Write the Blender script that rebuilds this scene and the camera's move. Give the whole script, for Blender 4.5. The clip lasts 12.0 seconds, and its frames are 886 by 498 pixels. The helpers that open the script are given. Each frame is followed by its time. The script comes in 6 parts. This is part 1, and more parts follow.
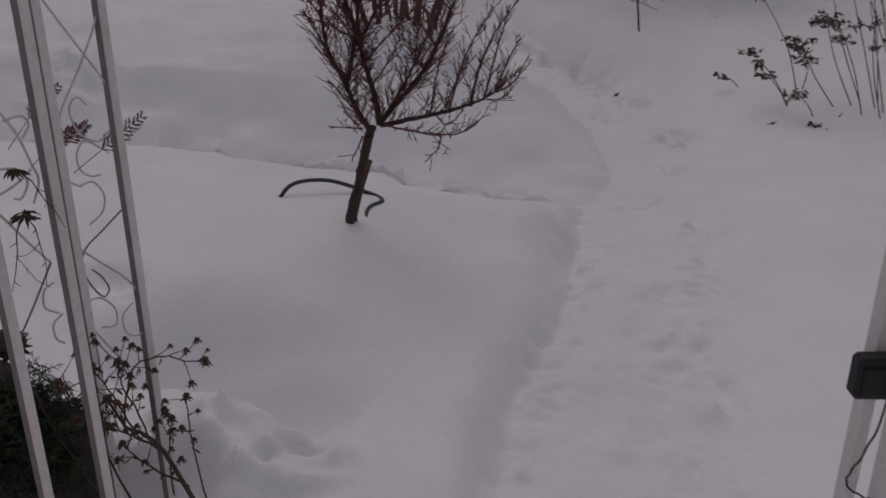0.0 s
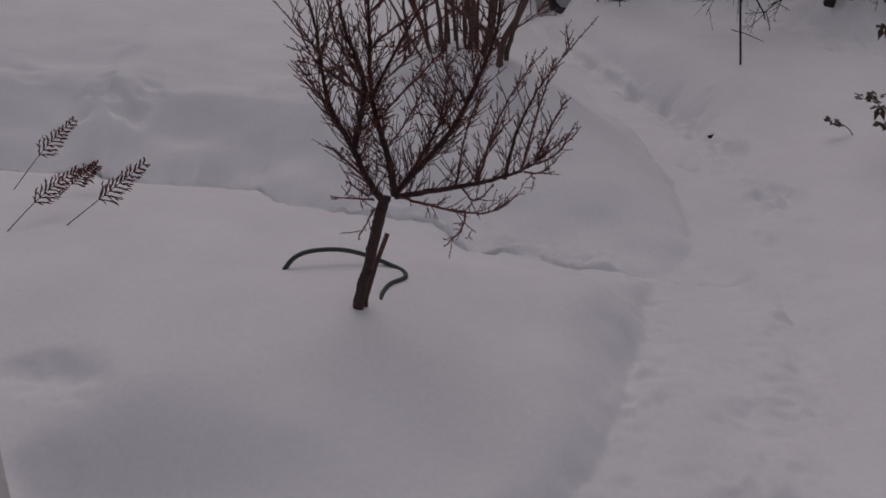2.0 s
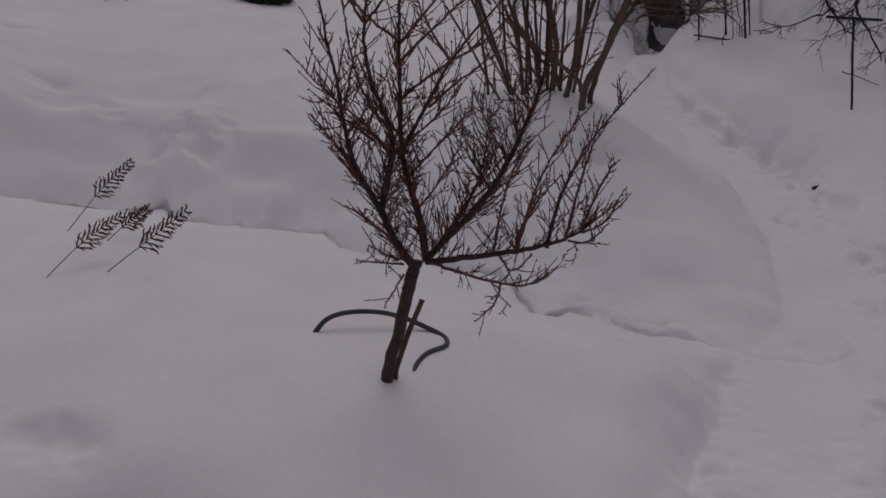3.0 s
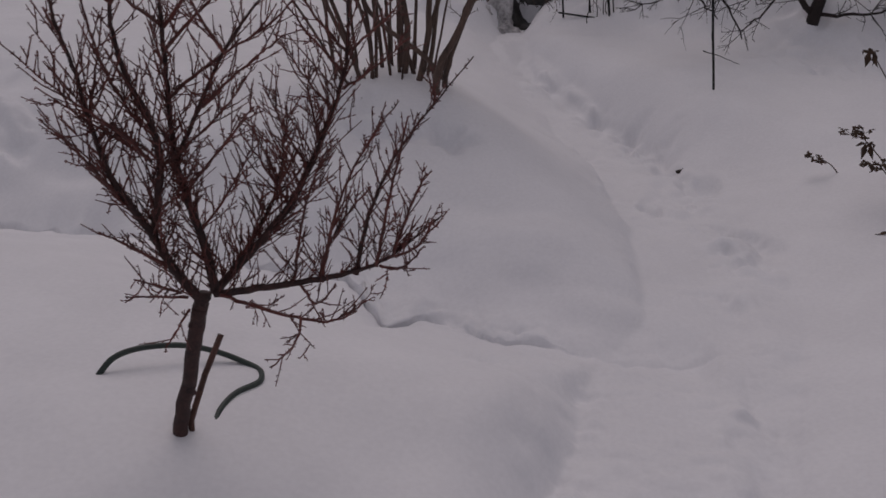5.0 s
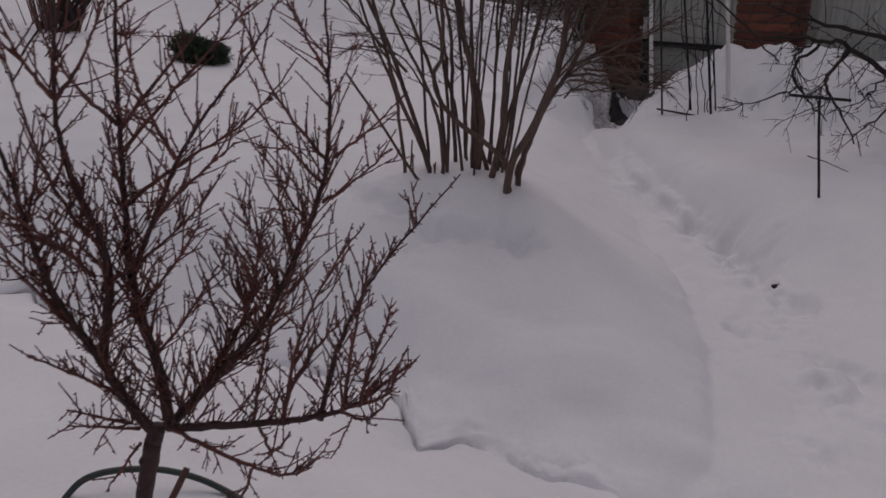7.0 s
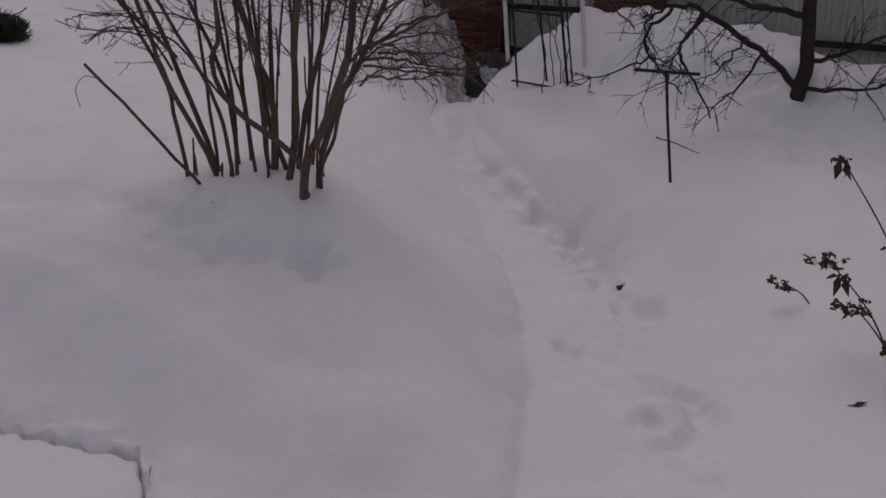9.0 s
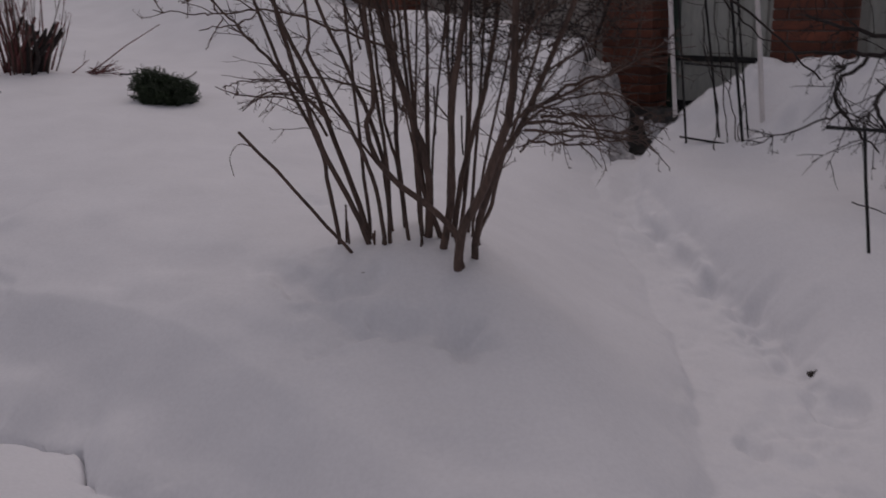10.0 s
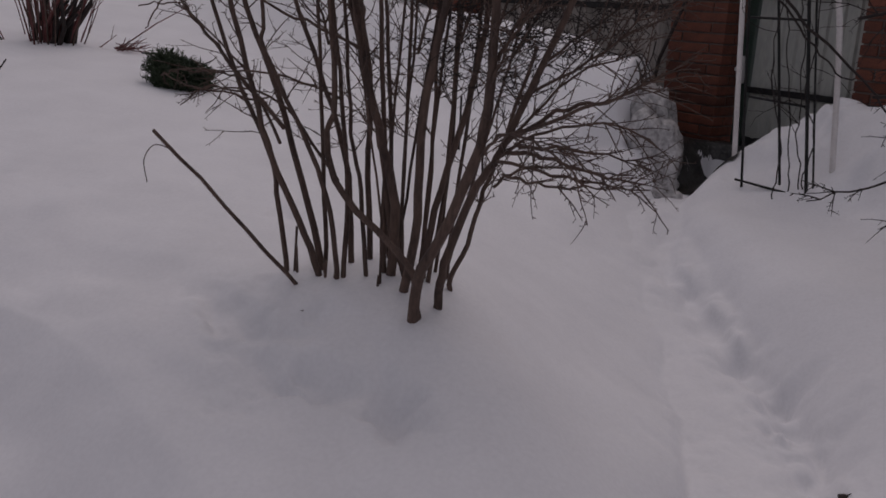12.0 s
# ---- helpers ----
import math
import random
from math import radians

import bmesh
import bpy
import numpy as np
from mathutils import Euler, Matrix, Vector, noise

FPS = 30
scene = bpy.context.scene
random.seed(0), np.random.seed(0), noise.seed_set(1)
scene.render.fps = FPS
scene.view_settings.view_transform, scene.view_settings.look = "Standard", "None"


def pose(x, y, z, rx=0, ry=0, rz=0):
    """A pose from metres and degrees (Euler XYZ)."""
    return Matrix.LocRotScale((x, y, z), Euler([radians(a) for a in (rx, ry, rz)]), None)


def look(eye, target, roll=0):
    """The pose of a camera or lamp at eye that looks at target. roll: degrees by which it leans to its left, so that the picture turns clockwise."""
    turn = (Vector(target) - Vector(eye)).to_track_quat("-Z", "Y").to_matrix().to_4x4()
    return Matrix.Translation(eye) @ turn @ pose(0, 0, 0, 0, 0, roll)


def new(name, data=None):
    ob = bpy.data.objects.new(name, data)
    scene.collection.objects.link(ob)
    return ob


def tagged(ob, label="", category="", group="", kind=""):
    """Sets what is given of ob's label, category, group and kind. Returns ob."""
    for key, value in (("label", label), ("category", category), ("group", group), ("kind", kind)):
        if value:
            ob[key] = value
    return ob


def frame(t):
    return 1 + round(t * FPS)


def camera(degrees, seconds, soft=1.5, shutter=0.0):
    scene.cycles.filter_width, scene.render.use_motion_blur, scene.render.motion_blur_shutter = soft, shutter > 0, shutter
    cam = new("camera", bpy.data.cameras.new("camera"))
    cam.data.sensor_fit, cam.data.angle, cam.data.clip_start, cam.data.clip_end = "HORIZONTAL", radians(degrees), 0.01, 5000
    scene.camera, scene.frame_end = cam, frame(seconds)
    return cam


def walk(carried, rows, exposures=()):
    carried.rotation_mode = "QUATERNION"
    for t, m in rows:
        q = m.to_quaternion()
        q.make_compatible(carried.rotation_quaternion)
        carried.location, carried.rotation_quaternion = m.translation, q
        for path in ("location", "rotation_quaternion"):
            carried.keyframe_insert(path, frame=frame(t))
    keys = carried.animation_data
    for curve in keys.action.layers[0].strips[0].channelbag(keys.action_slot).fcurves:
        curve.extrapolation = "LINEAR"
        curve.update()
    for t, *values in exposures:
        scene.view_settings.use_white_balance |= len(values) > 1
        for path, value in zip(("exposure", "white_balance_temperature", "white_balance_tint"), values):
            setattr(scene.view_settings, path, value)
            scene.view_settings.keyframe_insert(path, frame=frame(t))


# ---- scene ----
cam = camera(53.0, 12.0, soft=1.6, shutter=0.25)
KELVIN, TINT = 6600, 22
PATH = [
    (0, (0.011, 0.022, 1.537), (-0.031, 1.865, 0.762), 0.1),
    (0.5, (0.117, 0.189, 1.537), (-0.07, 2.012, 0.736), 0.3),
    (1, (0.238, 0.34, 1.549), (0.078, 2.143, 0.699), 1.6),
    (1.5, (0.211, 0.509, 1.554), (0.037, 2.313, 0.71), 1.3),
    (2, (0.204, 0.7, 1.56), (-0.053, 2.534, 0.803), 0.3),
    (2.5, (0.255, 0.884, 1.566), (-0.092, 2.709, 0.824), 1.8),
    (2.7, (0.295, 0.949, 1.565), (-0.131, 2.766, 0.844), 1.6),
    (4.3, (0.418, 1.323, 1.519), (-0.189, 3.116, 0.875), -4.0),
    (4.5, (0.393, 1.391, 1.517), (-0.19, 3.184, 0.851), -3.9),
    (5, (0.45, 1.46, 1.524), (0.207, 3.304, 0.787), 0.5),
    (5.5, (0.528, 1.595, 1.528), (0.029, 3.424, 0.891), -0.6),
    (6, (0.56, 1.675, 1.532), (-0.066, 3.482, 0.945), 0.5),
    (6.5, (0.596, 1.697, 1.521), (0.01, 3.523, 0.955), 1.5),
    (6.7, (0.607, 1.726, 1.52), (0.082, 3.573, 0.959), 2.0),
    (8.3, (0.87, 2.442, 1.592), (0.403, 4.292, 0.993), -0.6),
    (8.5, (0.934, 2.504, 1.586), (0.542, 4.368, 0.976), 0.2),
    (9, (0.975, 2.612, 1.585), (0.672, 4.479, 0.934), 0.5),
    (9.5, (0.881, 2.754, 1.606), (0.475, 4.602, 0.958), 0.0),
    (10, (0.877, 2.908, 1.597), (0.235, 4.723, 1.054), -1.6),
    (10.5, (0.916, 3.1, 1.59), (0.086, 4.855, 1.112), 4.3),
    (11, (0.975, 3.273, 1.578), (-0.106, 4.891, 1.117), 2.4),
    (11.5, (1.037, 3.394, 1.544), (0.273, 5.161, 0.999), 5.0),
    (12, (1.016, 3.673, 1.56), (0.221, 5.43, 1.028), 3.2),
]
walk(cam, [(t, look(eye, target, roll)) for t, eye, target, roll in PATH],
     exposures=[(t, stops, KELVIN, TINT) for t, stops in ((0.0, -1.48), (2.5, -1.49), (4.5, -1.37), (6.5, -1.25), (8.5, -1.33), (10.5, -1.37), (12.0, -1.33))])


# ---- light: overcast winter day ----
world = bpy.data.worlds.new("sky")
scene.world = world
world.use_nodes = True
wn = world.node_tree.nodes
sky = wn.new("ShaderNodeTexSky")
sky.sky_type, sky.sun_disc = "NISHITA", False
sky.sun_elevation, sky.sun_rotation = radians(60), radians(-12)
sky.air_density, sky.dust_density, sky.ozone_density = 1.0, 5.0, 0.6
clouds = wn.new("ShaderNodeMix")
clouds.data_type = "RGBA"
clouds.inputs[0].default_value = 0.66
clouds.inputs[7].default_value = (7.2, 7.3, 7.6, 1)
world.node_tree.links.new(sky.outputs[0], clouds.inputs[6])
world.node_tree.links.new(clouds.outputs[2], wn["Background"].inputs[0])
wn["Background"].inputs[1].default_value = 0.10
sun_data = bpy.data.lights.new("sun", "SUN")
sun_data.energy, sun_data.angle, sun_data.color = 0.82, radians(50), (1.0, 0.97, 0.94)
sun = new("sun", sun_data)
sun.matrix_world = look((-1.2, 5.6, 10), (0, 0, 0))


# ---- materials ----
def material(name, colour, rough=0.7, metal=0.0, second=None, scale=8.0, bump=0.2, fine=60.0, stretch=(1, 1, 1), per_object=0.0, sheen=0.0, spread=(0.35, 0.65)):
    """A surface of two colours mixed by noise at two scales, with fine relief."""
    m = bpy.data.materials.new(name)
    m.use_nodes = True
    n, link = m.node_tree.nodes, m.node_tree.links.new
    b = n["Principled BSDF"]
    second = second or tuple(c * 0.75 for c in colour)
    co = n.new("ShaderNodeTexCoord")
    mp = n.new("ShaderNodeMapping")
    mp.inputs["Scale"].default_value = stretch
    link(co.outputs["Object"], mp.inputs[0])
    big, small = n.new("ShaderNodeTexNoise"), n.new("ShaderNodeTexNoise")
    big.inputs["Scale"].default_value, small.inputs["Scale"].default_value = scale, fine
    big.inputs["Detail"].default_value, small.inputs["Detail"].default_value = 6, 5
    link(mp.outputs[0], big.inputs["Vector"])
    link(mp.outputs[0], small.inputs["Vector"])
    both = n.new("ShaderNodeMath")
    both.operation = "MULTIPLY_ADD"
    both.inputs[1].default_value = 0.45
    link(small.outputs["Fac"], both.inputs[0])
    half = n.new("ShaderNodeMath")
    half.operation = "MULTIPLY"
    half.inputs[1].default_value = 0.55
    link(big.outputs["Fac"], half.inputs[0])
    link(half.outputs[0], both.inputs[2])
    ramp = n.new("ShaderNodeValToRGB")
    ramp.color_ramp.elements[0].position, ramp.color_ramp.elements[1].position = spread
    ramp.color_ramp.elements[0].color, ramp.color_ramp.elements[1].color = (*second, 1), (*colour, 1)
    link(both.outputs[0], ramp.inputs[0])
    out = ramp.outputs[0]
    if per_object:
        info, hsv = n.new("ShaderNodeObjectInfo"), n.new("ShaderNodeHueSaturation")
        rng = n.new("ShaderNodeMapRange")
        rng.inputs["To Min"].default_value, rng.inputs["To Max"].default_value = 1 - per_object, 1 + per_object
        link(info.outputs["Random"], rng.inputs["Value"])
        link(rng.outputs[0], hsv.inputs["Value"])
        link(out, hsv.inputs["Color"])
        out = hsv.outputs[0]
    link(out, b.inputs["Base Color"])
    b.inputs["Roughness"].default_value, b.inputs["Metallic"].default_value = rough, metal
    if bump:
        bp = n.new("ShaderNodeBump")
        bp.inputs["Strength"].default_value, bp.inputs["Distance"].default_value = bump, 0.01
        link(both.outputs[0], bp.inputs["Height"])
        link(bp.outputs[0], b.inputs["Normal"])
    return m


SNOW = material("snow", (0.86, 0.86, 0.88), 0.65, second=(0.78, 0.78, 0.80), scale=2.5, bump=0.05, fine=60)
DIRTY_SNOW = material("dirty_snow", (0.62, 0.61, 0.61), 0.6, second=(0.16, 0.15, 0.15), scale=5, bump=0.9, fine=28, spread=(0.36, 0.6))
BARK = material("plum_bark", (0.07, 0.030, 0.026), 0.75, second=(0.022, 0.012, 0.012), scale=30, fine=160, bump=0.5)
TWIG = material("plum_twig", (0.18, 0.048, 0.038), 0.6, second=(0.045, 0.016, 0.014), scale=20, fine=120, bump=0.2)
STEM = material("shrub_bark", (0.135, 0.086, 0.066), 0.8, second=(0.045, 0.029, 0.024), scale=14, fine=90, bump=0.5, stretch=(1, 1, 0.25))
DARK_BARK = material("old_bark", (0.036, 0.025, 0.022), 0.85, second=(0.013, 0.009, 0.009), scale=25, fine=130, bump=0.6)
RED_STEM = material("red_stem", (0.19, 0.05, 0.045), 0.6, second=(0.07, 0.025, 0.025), scale=15, fine=90, bump=0.2)
DRY = material("dry_leaf", (0.10, 0.055, 0.032), 0.85, second=(0.03, 0.018, 0.013), scale=30, fine=150, bump=0.4)
DRY_RED = material("dry_frond", (0.20, 0.055, 0.042), 0.85, second=(0.04, 0.018, 0.016), scale=30, fine=150, bump=0.3)
DRY_STEM = material("dry_stalk", (0.085, 0.046, 0.034), 0.8, second=(0.04, 0.025, 0.02), scale=25, fine=120, bump=0.3)
EVERGREEN = material("evergreen_needles", (0.04, 0.066, 0.028), 0.7, second=(0.012, 0.022, 0.011), scale=12, fine=90, bump=0.3)
WHITE_PAINT = material("white_paint", (0.78, 0.75, 0.74), 0.45, second=(0.62, 0.58, 0.56), scale=6, fine=60, bump=0.12)
WIRE = material("white_wire", (0.62, 0.61, 0.60), 0.5, second=(0.45, 0.44, 0.44), scale=10, fine=60, bump=0.1)
IRON = material("black_iron", (0.03, 0.03, 0.03), 0.55, metal=0.6, second=(0.012, 0.012, 0.013), scale=20, fine=100, bump=0.2)
RUST = material("rusty_rod", (0.13, 0.06, 0.045), 0.8, second=(0.05, 0.025, 0.02), scale=20, fine=100, bump=0.4)
HOSE = material("green_hose", (0.035, 0.055, 0.045), 0.5, second=(0.02, 0.03, 0.026), scale=15, fine=80, bump=0.15)
# grey of the dark arch wires, and of the shade painted on the posts
WIRE_AND_SHADE_GREY = material("wire_and_shade_grey", (0.24, 0.20, 0.20), 0.65, second=(0.16, 0.13, 0.13), scale=9, fine=70, bump=0.2)
BLACK = material("black_plastic", (0.010, 0.010, 0.011), 0.65, second=(0.008, 0.008, 0.01), scale=15, fine=80, bump=0.08)
BRICK = material("brick", (0.19, 0.060, 0.034), 0.85, second=(0.09, 0.031, 0.021), scale=9, fine=70, bump=0.4, per_object=0.35)
MORTAR = material("mortar", (0.16, 0.13, 0.115), 0.95, second=(0.09, 0.075, 0.07), scale=12, fine=90, bump=0.5)
SHEET = material("grey_sheet", (0.44, 0.45, 0.41), 0.55, second=(0.31, 0.32, 0.30), scale=3, fine=40, bump=0.08, stretch=(1, 1, 0.3))
BROWN_BOARD = material("brown_board", (0.12, 0.075, 0.055), 0.85, second=(0.05, 0.032, 0.026), scale=5, fine=50, bump=0.4, stretch=(1, 1, 0.12), per_object=0.2)
BOARD = material("weathered_board", (0.36, 0.33, 0.30), 0.85, second=(0.17, 0.155, 0.14), scale=5, fine=50, bump=0.4, stretch=(1, 1, 0.12), per_object=0.2)
GREEN_FRAME = material("dark_green_paint", (0.022, 0.05, 0.036), 0.5, second=(0.012, 0.028, 0.02), scale=9, fine=60, bump=0.1)
FILM = material("green_film", (0.26, 0.40, 0.34), 0.35, second=(0.18, 0.29, 0.25), scale=4, fine=30, bump=0.2)
POT = material("dark_pot", (0.035, 0.022, 0.018), 0.8, second=(0.015, 0.011, 0.01), scale=15, fine=80, bump=0.4)
WET_SOIL = material("wet_soil", (0.10, 0.095, 0.09), 0.45, second=(0.012, 0.010, 0.009), scale=6, fine=45, bump=0.7, spread=(0.42, 0.7))
CLOD = material("dark_clod", (0.05, 0.038, 0.03), 0.9, second=(0.02, 0.016, 0.014), scale=30, fine=150, bump=0.6)


# ---- snow surface: height as a function of the plan ----
def soft_min(a, b, k):
    t = np.clip(0.5 + 0.5 * (b - a) / k, 0, 1)
    return b + (a - b) * t - k * t * (1 - t)


def ease(a, b, v):
    t = np.clip((v - a) / (b - a), 0, 1)
    return t * t * (3 - 2 * t)


def lumps(x, y, size, seed):
    """Smooth value noise, about -1 to 1, with features of the given size in metres."""
    gx, gy = x / size + 37.3 * seed, y / size + 91.7 * seed
    ix, iy = np.floor(gx), np.floor(gy)
    fx, fy = gx - ix, gy - iy
    fx, fy = fx * fx * fx * (fx * (fx * 6 - 15) + 10), fy * fy * fy * (fy * (fy * 6 - 15) + 10)

    def rnd(i, j):
        v = np.sin(i * 127.1 + j * 311.7 + seed * 17.17) * 43758.5453
        return (v - np.floor(v)) * 2 - 1
    a = rnd(ix, iy) * (1 - fx) + rnd(ix + 1, iy) * fx
    b = rnd(ix, iy + 1) * (1 - fx) + rnd(ix + 1, iy + 1) * fx
    return a * (1 - fy) + b * fy


LEFT_FOOT = ((-2, -0.30), (1.0, -0.08), (1.9, 0.09), (2.3, 0.17), (2.7, 0.27), (3.0, 0.36), (3.35, 0.46), (3.75, 0.52), (4.1, 0.56), (4.4, 0.66), (4.65, 0.80), (5.06, 0.82), (5.5, 0.80), (6.0, 0.76),
             (6.6, 0.66), (7.2, 0.50), (7.8, 0.28), (8.3, 0.06), (9.0, -0.12), (9.6, -0.10), (10.2, 0.0), (11, 0.1))
RIGHT_FOOT = ((-2, 0.5), (1.0, 0.68), (1.98, 0.80), (2.3, 0.90), (2.8, 1.0), (3.4, 1.12), (4.0, 1.25), (4.9, 1.46), (5.7, 1.43), (6.6, 1.32), (7.5, 0.92), (8.2, 0.52), (8.8, 0.22),
              (9.4, 0.08), (10.2, 0.20), (11, 0.3))
CRACK = ((-9, 5.7), (-3.3, 5.45), (-2.9, 5.44), (-2.63, 5.53), (-2.43, 5.39), (-2.04, 5.37), (-1.8, 5.38), (-1.53, 5.40), (-1.40, 5.24), (-1.28, 5.16), (-1.0, 5.10), (-0.75, 5.08), (-0.60, 5.12), (-0.46, 5.03),
         (-0.33, 4.81), (-0.19, 4.59), (-0.02, 4.68), (0.12, 4.62), (0.27, 4.54), (0.56, 4.45), (0.9, 4.42), (4, 4.4))
CRACK_Z = ((-9, 0.1), (-3, -0.06), (-1.3, -0.08), (-0.5, -0.09), (0.6, -0.08), (4, 0.0))
TRACK = ((1.5, 0.45), (2.1, 0.62), (2.35, 0.64), (2.7, 0.76), (3.0, 0.82), (3.5, 1.0), (4.1, 1.13), (5.3, 1.30), (5.9, 1.20), (6.75, 1.12), (7.4, 0.86), (7.8, 0.55), (8.4, 0.2), (9.3, 0.02))


def along(table, v):
    a = np.array(table)
    return np.interp(v, a[:, 0], a[:, 1])


def snow(x, y, fine=True):
    x, y = np.asarray(x, float), np.asarray(y, float)
    lf, rf = along(LEFT_FOOT, y), along(RIGHT_FOOT, y)
    crack, zc = along(CRACK, x), along(CRACK_Z, x)
    r = np.hypot(x, y - 2)
    # undisturbed cover: left bed, right bed, slow rise to the back and to the left
    left = 0.335 - 0.19 * ease(-0.75, 0.32, x - (lf - 0.45)) * (1 - ease(3.3, 3.9, y)) + 0.055 * np.clip(y - 3.4, 0, 6) - 0.03 * np.clip(3.2 - y, 0, 3)
    left = left + 0.095 * np.clip(-x - 0.9, 0, 12) * ease(4.6, 7.0, y)
    left = left + 0.10 * np.exp(-((x + 0.35) / 0.9) ** 2 - ((y - 6.4) / 1.1) ** 2)
    left = left + 0.022 * np.exp(-((x + 0.50) / 0.5) ** 2 - ((y - 3.25) / 0.5) ** 2)
    right = 0.09 + 0.135 * np.clip(y - 5.4, 0, 2.2) + 0.065 * np.clip(y - 7.6, 0, 5) + 0.03 * np.clip(x - 1.6, 0, 6)
    side = ease(-0.25, 0.45, x - 0.5 * (lf + rf))
    z = left * (1 - side) + right * side
    z = z + 0.075 * np.clip(r - 10.5, 0, 40) - 0.045 * np.clip(r - 24, 0, 26)
    # drift thrown up along the fence behind the shrub, and the heap beside the far gate
    s, d = (x - 0.25) * 0.866 - (y - 10.6) * 0.5, (x - 0.25) * 0.5 + (y - 10.6) * 0.866
    z = z + 0.62 * np.exp(-((d + 0.75) / 0.62) ** 2) * (1 - ease(-0.72, -0.55, s + 0.45 * np.clip(d, -1.2, 0))) * ease(-6.0, -1.6, s)
    rise = np.interp(s, (-13, -9.5, -6.2, -5.3, -4.5, -3.8, -3.0, -2.6, -1.8, -1.0, -0.8), (0, 0.53, 0.54, 0.60, 0.51, 0.33, 0.16, 0.145, 0.07, 0.075, 0.0))
    z = z + rise * np.where(d < -0.75, np.exp(-((d + 0.75) / 0.8) ** 2), np.exp(-((d + 0.75) / (0.62 + 6 * ease(-3.0, -4.5, s))) ** 2))
    z = z + 0.50 * np.exp(-((d + 0.38) / 0.40) ** 2) * ease(0.05, 1.0, s) * (1 - 0.2 * ease(1.4, 2.4, s)) * (1 - ease(2.6, 6, s))
    z = z + 0.20 * np.exp(-((d + 0.4) / 0.5) ** 2 - ((s - 1.85) / 0.9) ** 2)
    z = z - 0.15 * ease(3.3, 2.1, y) * ease(-0.5, -1.2, x) * ease(-4.0, -2.5, x)
    z = z + 0.148 * np.exp(-((x + 0.22) / 0.48) ** 2 - ((y - 6.24) / 0.38) ** 2)
    # hollow and broken lump beside the near gate
    hu, hv = (x + 0.66) * 0.916 - (y - 2.30) * 0.40, (x + 0.66) * 0.40 + (y - 2.30) * 0.916
    hv = hv + 0.03 * lumps(x, y, 0.16, 56)
    z = z - 0.34 * np.exp(-((hu + 0.04) / 0.40) ** 4) * np.where(hv > -0.06, np.exp(-((hv + 0.06) / 0.25) ** 2), np.exp(-((hv + 0.06) / 0.08) ** 2))
    z = z - 0.10 * ease(-0.25, -0.5, x) * ease(1.95, 1.6, y) * ease(-2.2, -1.0, x)
    z = z + (0.022 * lumps(x, y, 0.22, 25) + 0.025 * lumps(x, y, 0.10, 51) * ease(-0.3, 0.4, lumps(x, y, 0.35, 54))) * ease(1.4, 2.0, x) * ease(7.3, 7.9, y) * (1 - ease(9.5, 10.5, y))
    z = z + (0.045 * lumps(x, y, 0.20, 52) + 0.05 * lumps(x, y, 0.09, 53) * ease(-0.3, 0.4, lumps(x, y, 0.3, 55))) * np.exp(-((d + 0.45) / 0.5) ** 2) * ease(-0.1, 0.3, s) * (1 - ease(3.0, 4.0, s))
    # broad swells
    z = z + 0.026 * lumps(x, y, 1.1, 1) + 0.010 * lumps(x, y, 0.42, 2) + 0.005 * lumps(x, y, 0.2, 23) * ease(4.4, 5.0, y)
    # side trench behind the small tree: a broken foot line with a steep far bank
    jag = 0.035 * lumps(x, 0 * x, 0.13, 3) + 0.022 * lumps(x, 0 * x, 0.05, 4)
    dn = y - crack
    broad = np.interp(x, (-9, -3, -1.6, -0.8, 0.1, 0.9, 4), (5.7, 5.46, 5.37, 5.06, 4.62, 4.43, 4.4))
    dn = dn + (crack - broad) * ease(0.0, 0.35, np.abs(dn))
    dn = dn - jag * np.exp(-np.abs(dn) / 0.09)
    lip = np.clip(0.002 + 0.022 * lumps(x, 0 * x, 0.22, 18) + 0.02 * lumps(x, 0 * x, 0.09, 27), 0.0, 0.035)
    lip = (lip + 0.018 * np.exp(-((x + 0.6) / 0.28) ** 2)) * ease(0.62, 0.35, x)
    undercut = 0.055 * ease(-2.35, -2.6, x) * ease(-3.6, -3.2, x) * ease(-0.6, 0.5, lumps(x, 0 * x, 0.35, 24))
    bank = zc + (lip * np.exp(-np.clip(dn, 0, 9) / 0.16) + 0.03 * ease(0, 0.9, dn)) * ease(0.0, 0.02, dn) + undercut * ease(0, 0.03, dn) + (0.86 - 0.36 * ease(-1.4, 0.0, x)) * np.clip(dn, 0, 0.50) + (0.38 - 0.08 * ease(-1.2, 0.0, x)) * np.clip(dn - 0.50, 0, 9)
    bank = bank + (0.020 * lumps(x * 0.35, y, 0.20, 5) + 0.012 * lumps(x * 0.6, y, 0.6, 13) + 0.010 * lumps(x * 0.5, y, 0.1, 14)) * ease(0, 0.12, dn) * (1 - 0.7 * ease(0.5, 1.0, dn))
    bank = bank + 0.020 * lumps(x * 0.6, y, 0.45, 76) * ease(0.2, 0.6, dn) * ease(2.4, 1.4, dn) * ease(-3.5, -2.5, x)
    bed = zc - 0.05 * np.exp(-(dn / 0.020) ** 2) * ease(-0.6, 0.1, lumps(x, 0 * x, 0.25, 19)) * ease(0.60, 0.35, x) + 0.34 * np.clip(-dn, 0, 9)
    ragged = np.exp(-((dn - 0.03) / 0.07) ** 2) * ease(-1.4, -0.6, x) * ease(0.7, 0.4, x)
    broken = ragged * (0.030 * np.abs(lumps(x, y, 0.07, 73)) * ease(-0.4, 0.4, lumps(x, y, 0.22, 74)) + 0.012 * lumps(x, y, 0.035, 75))
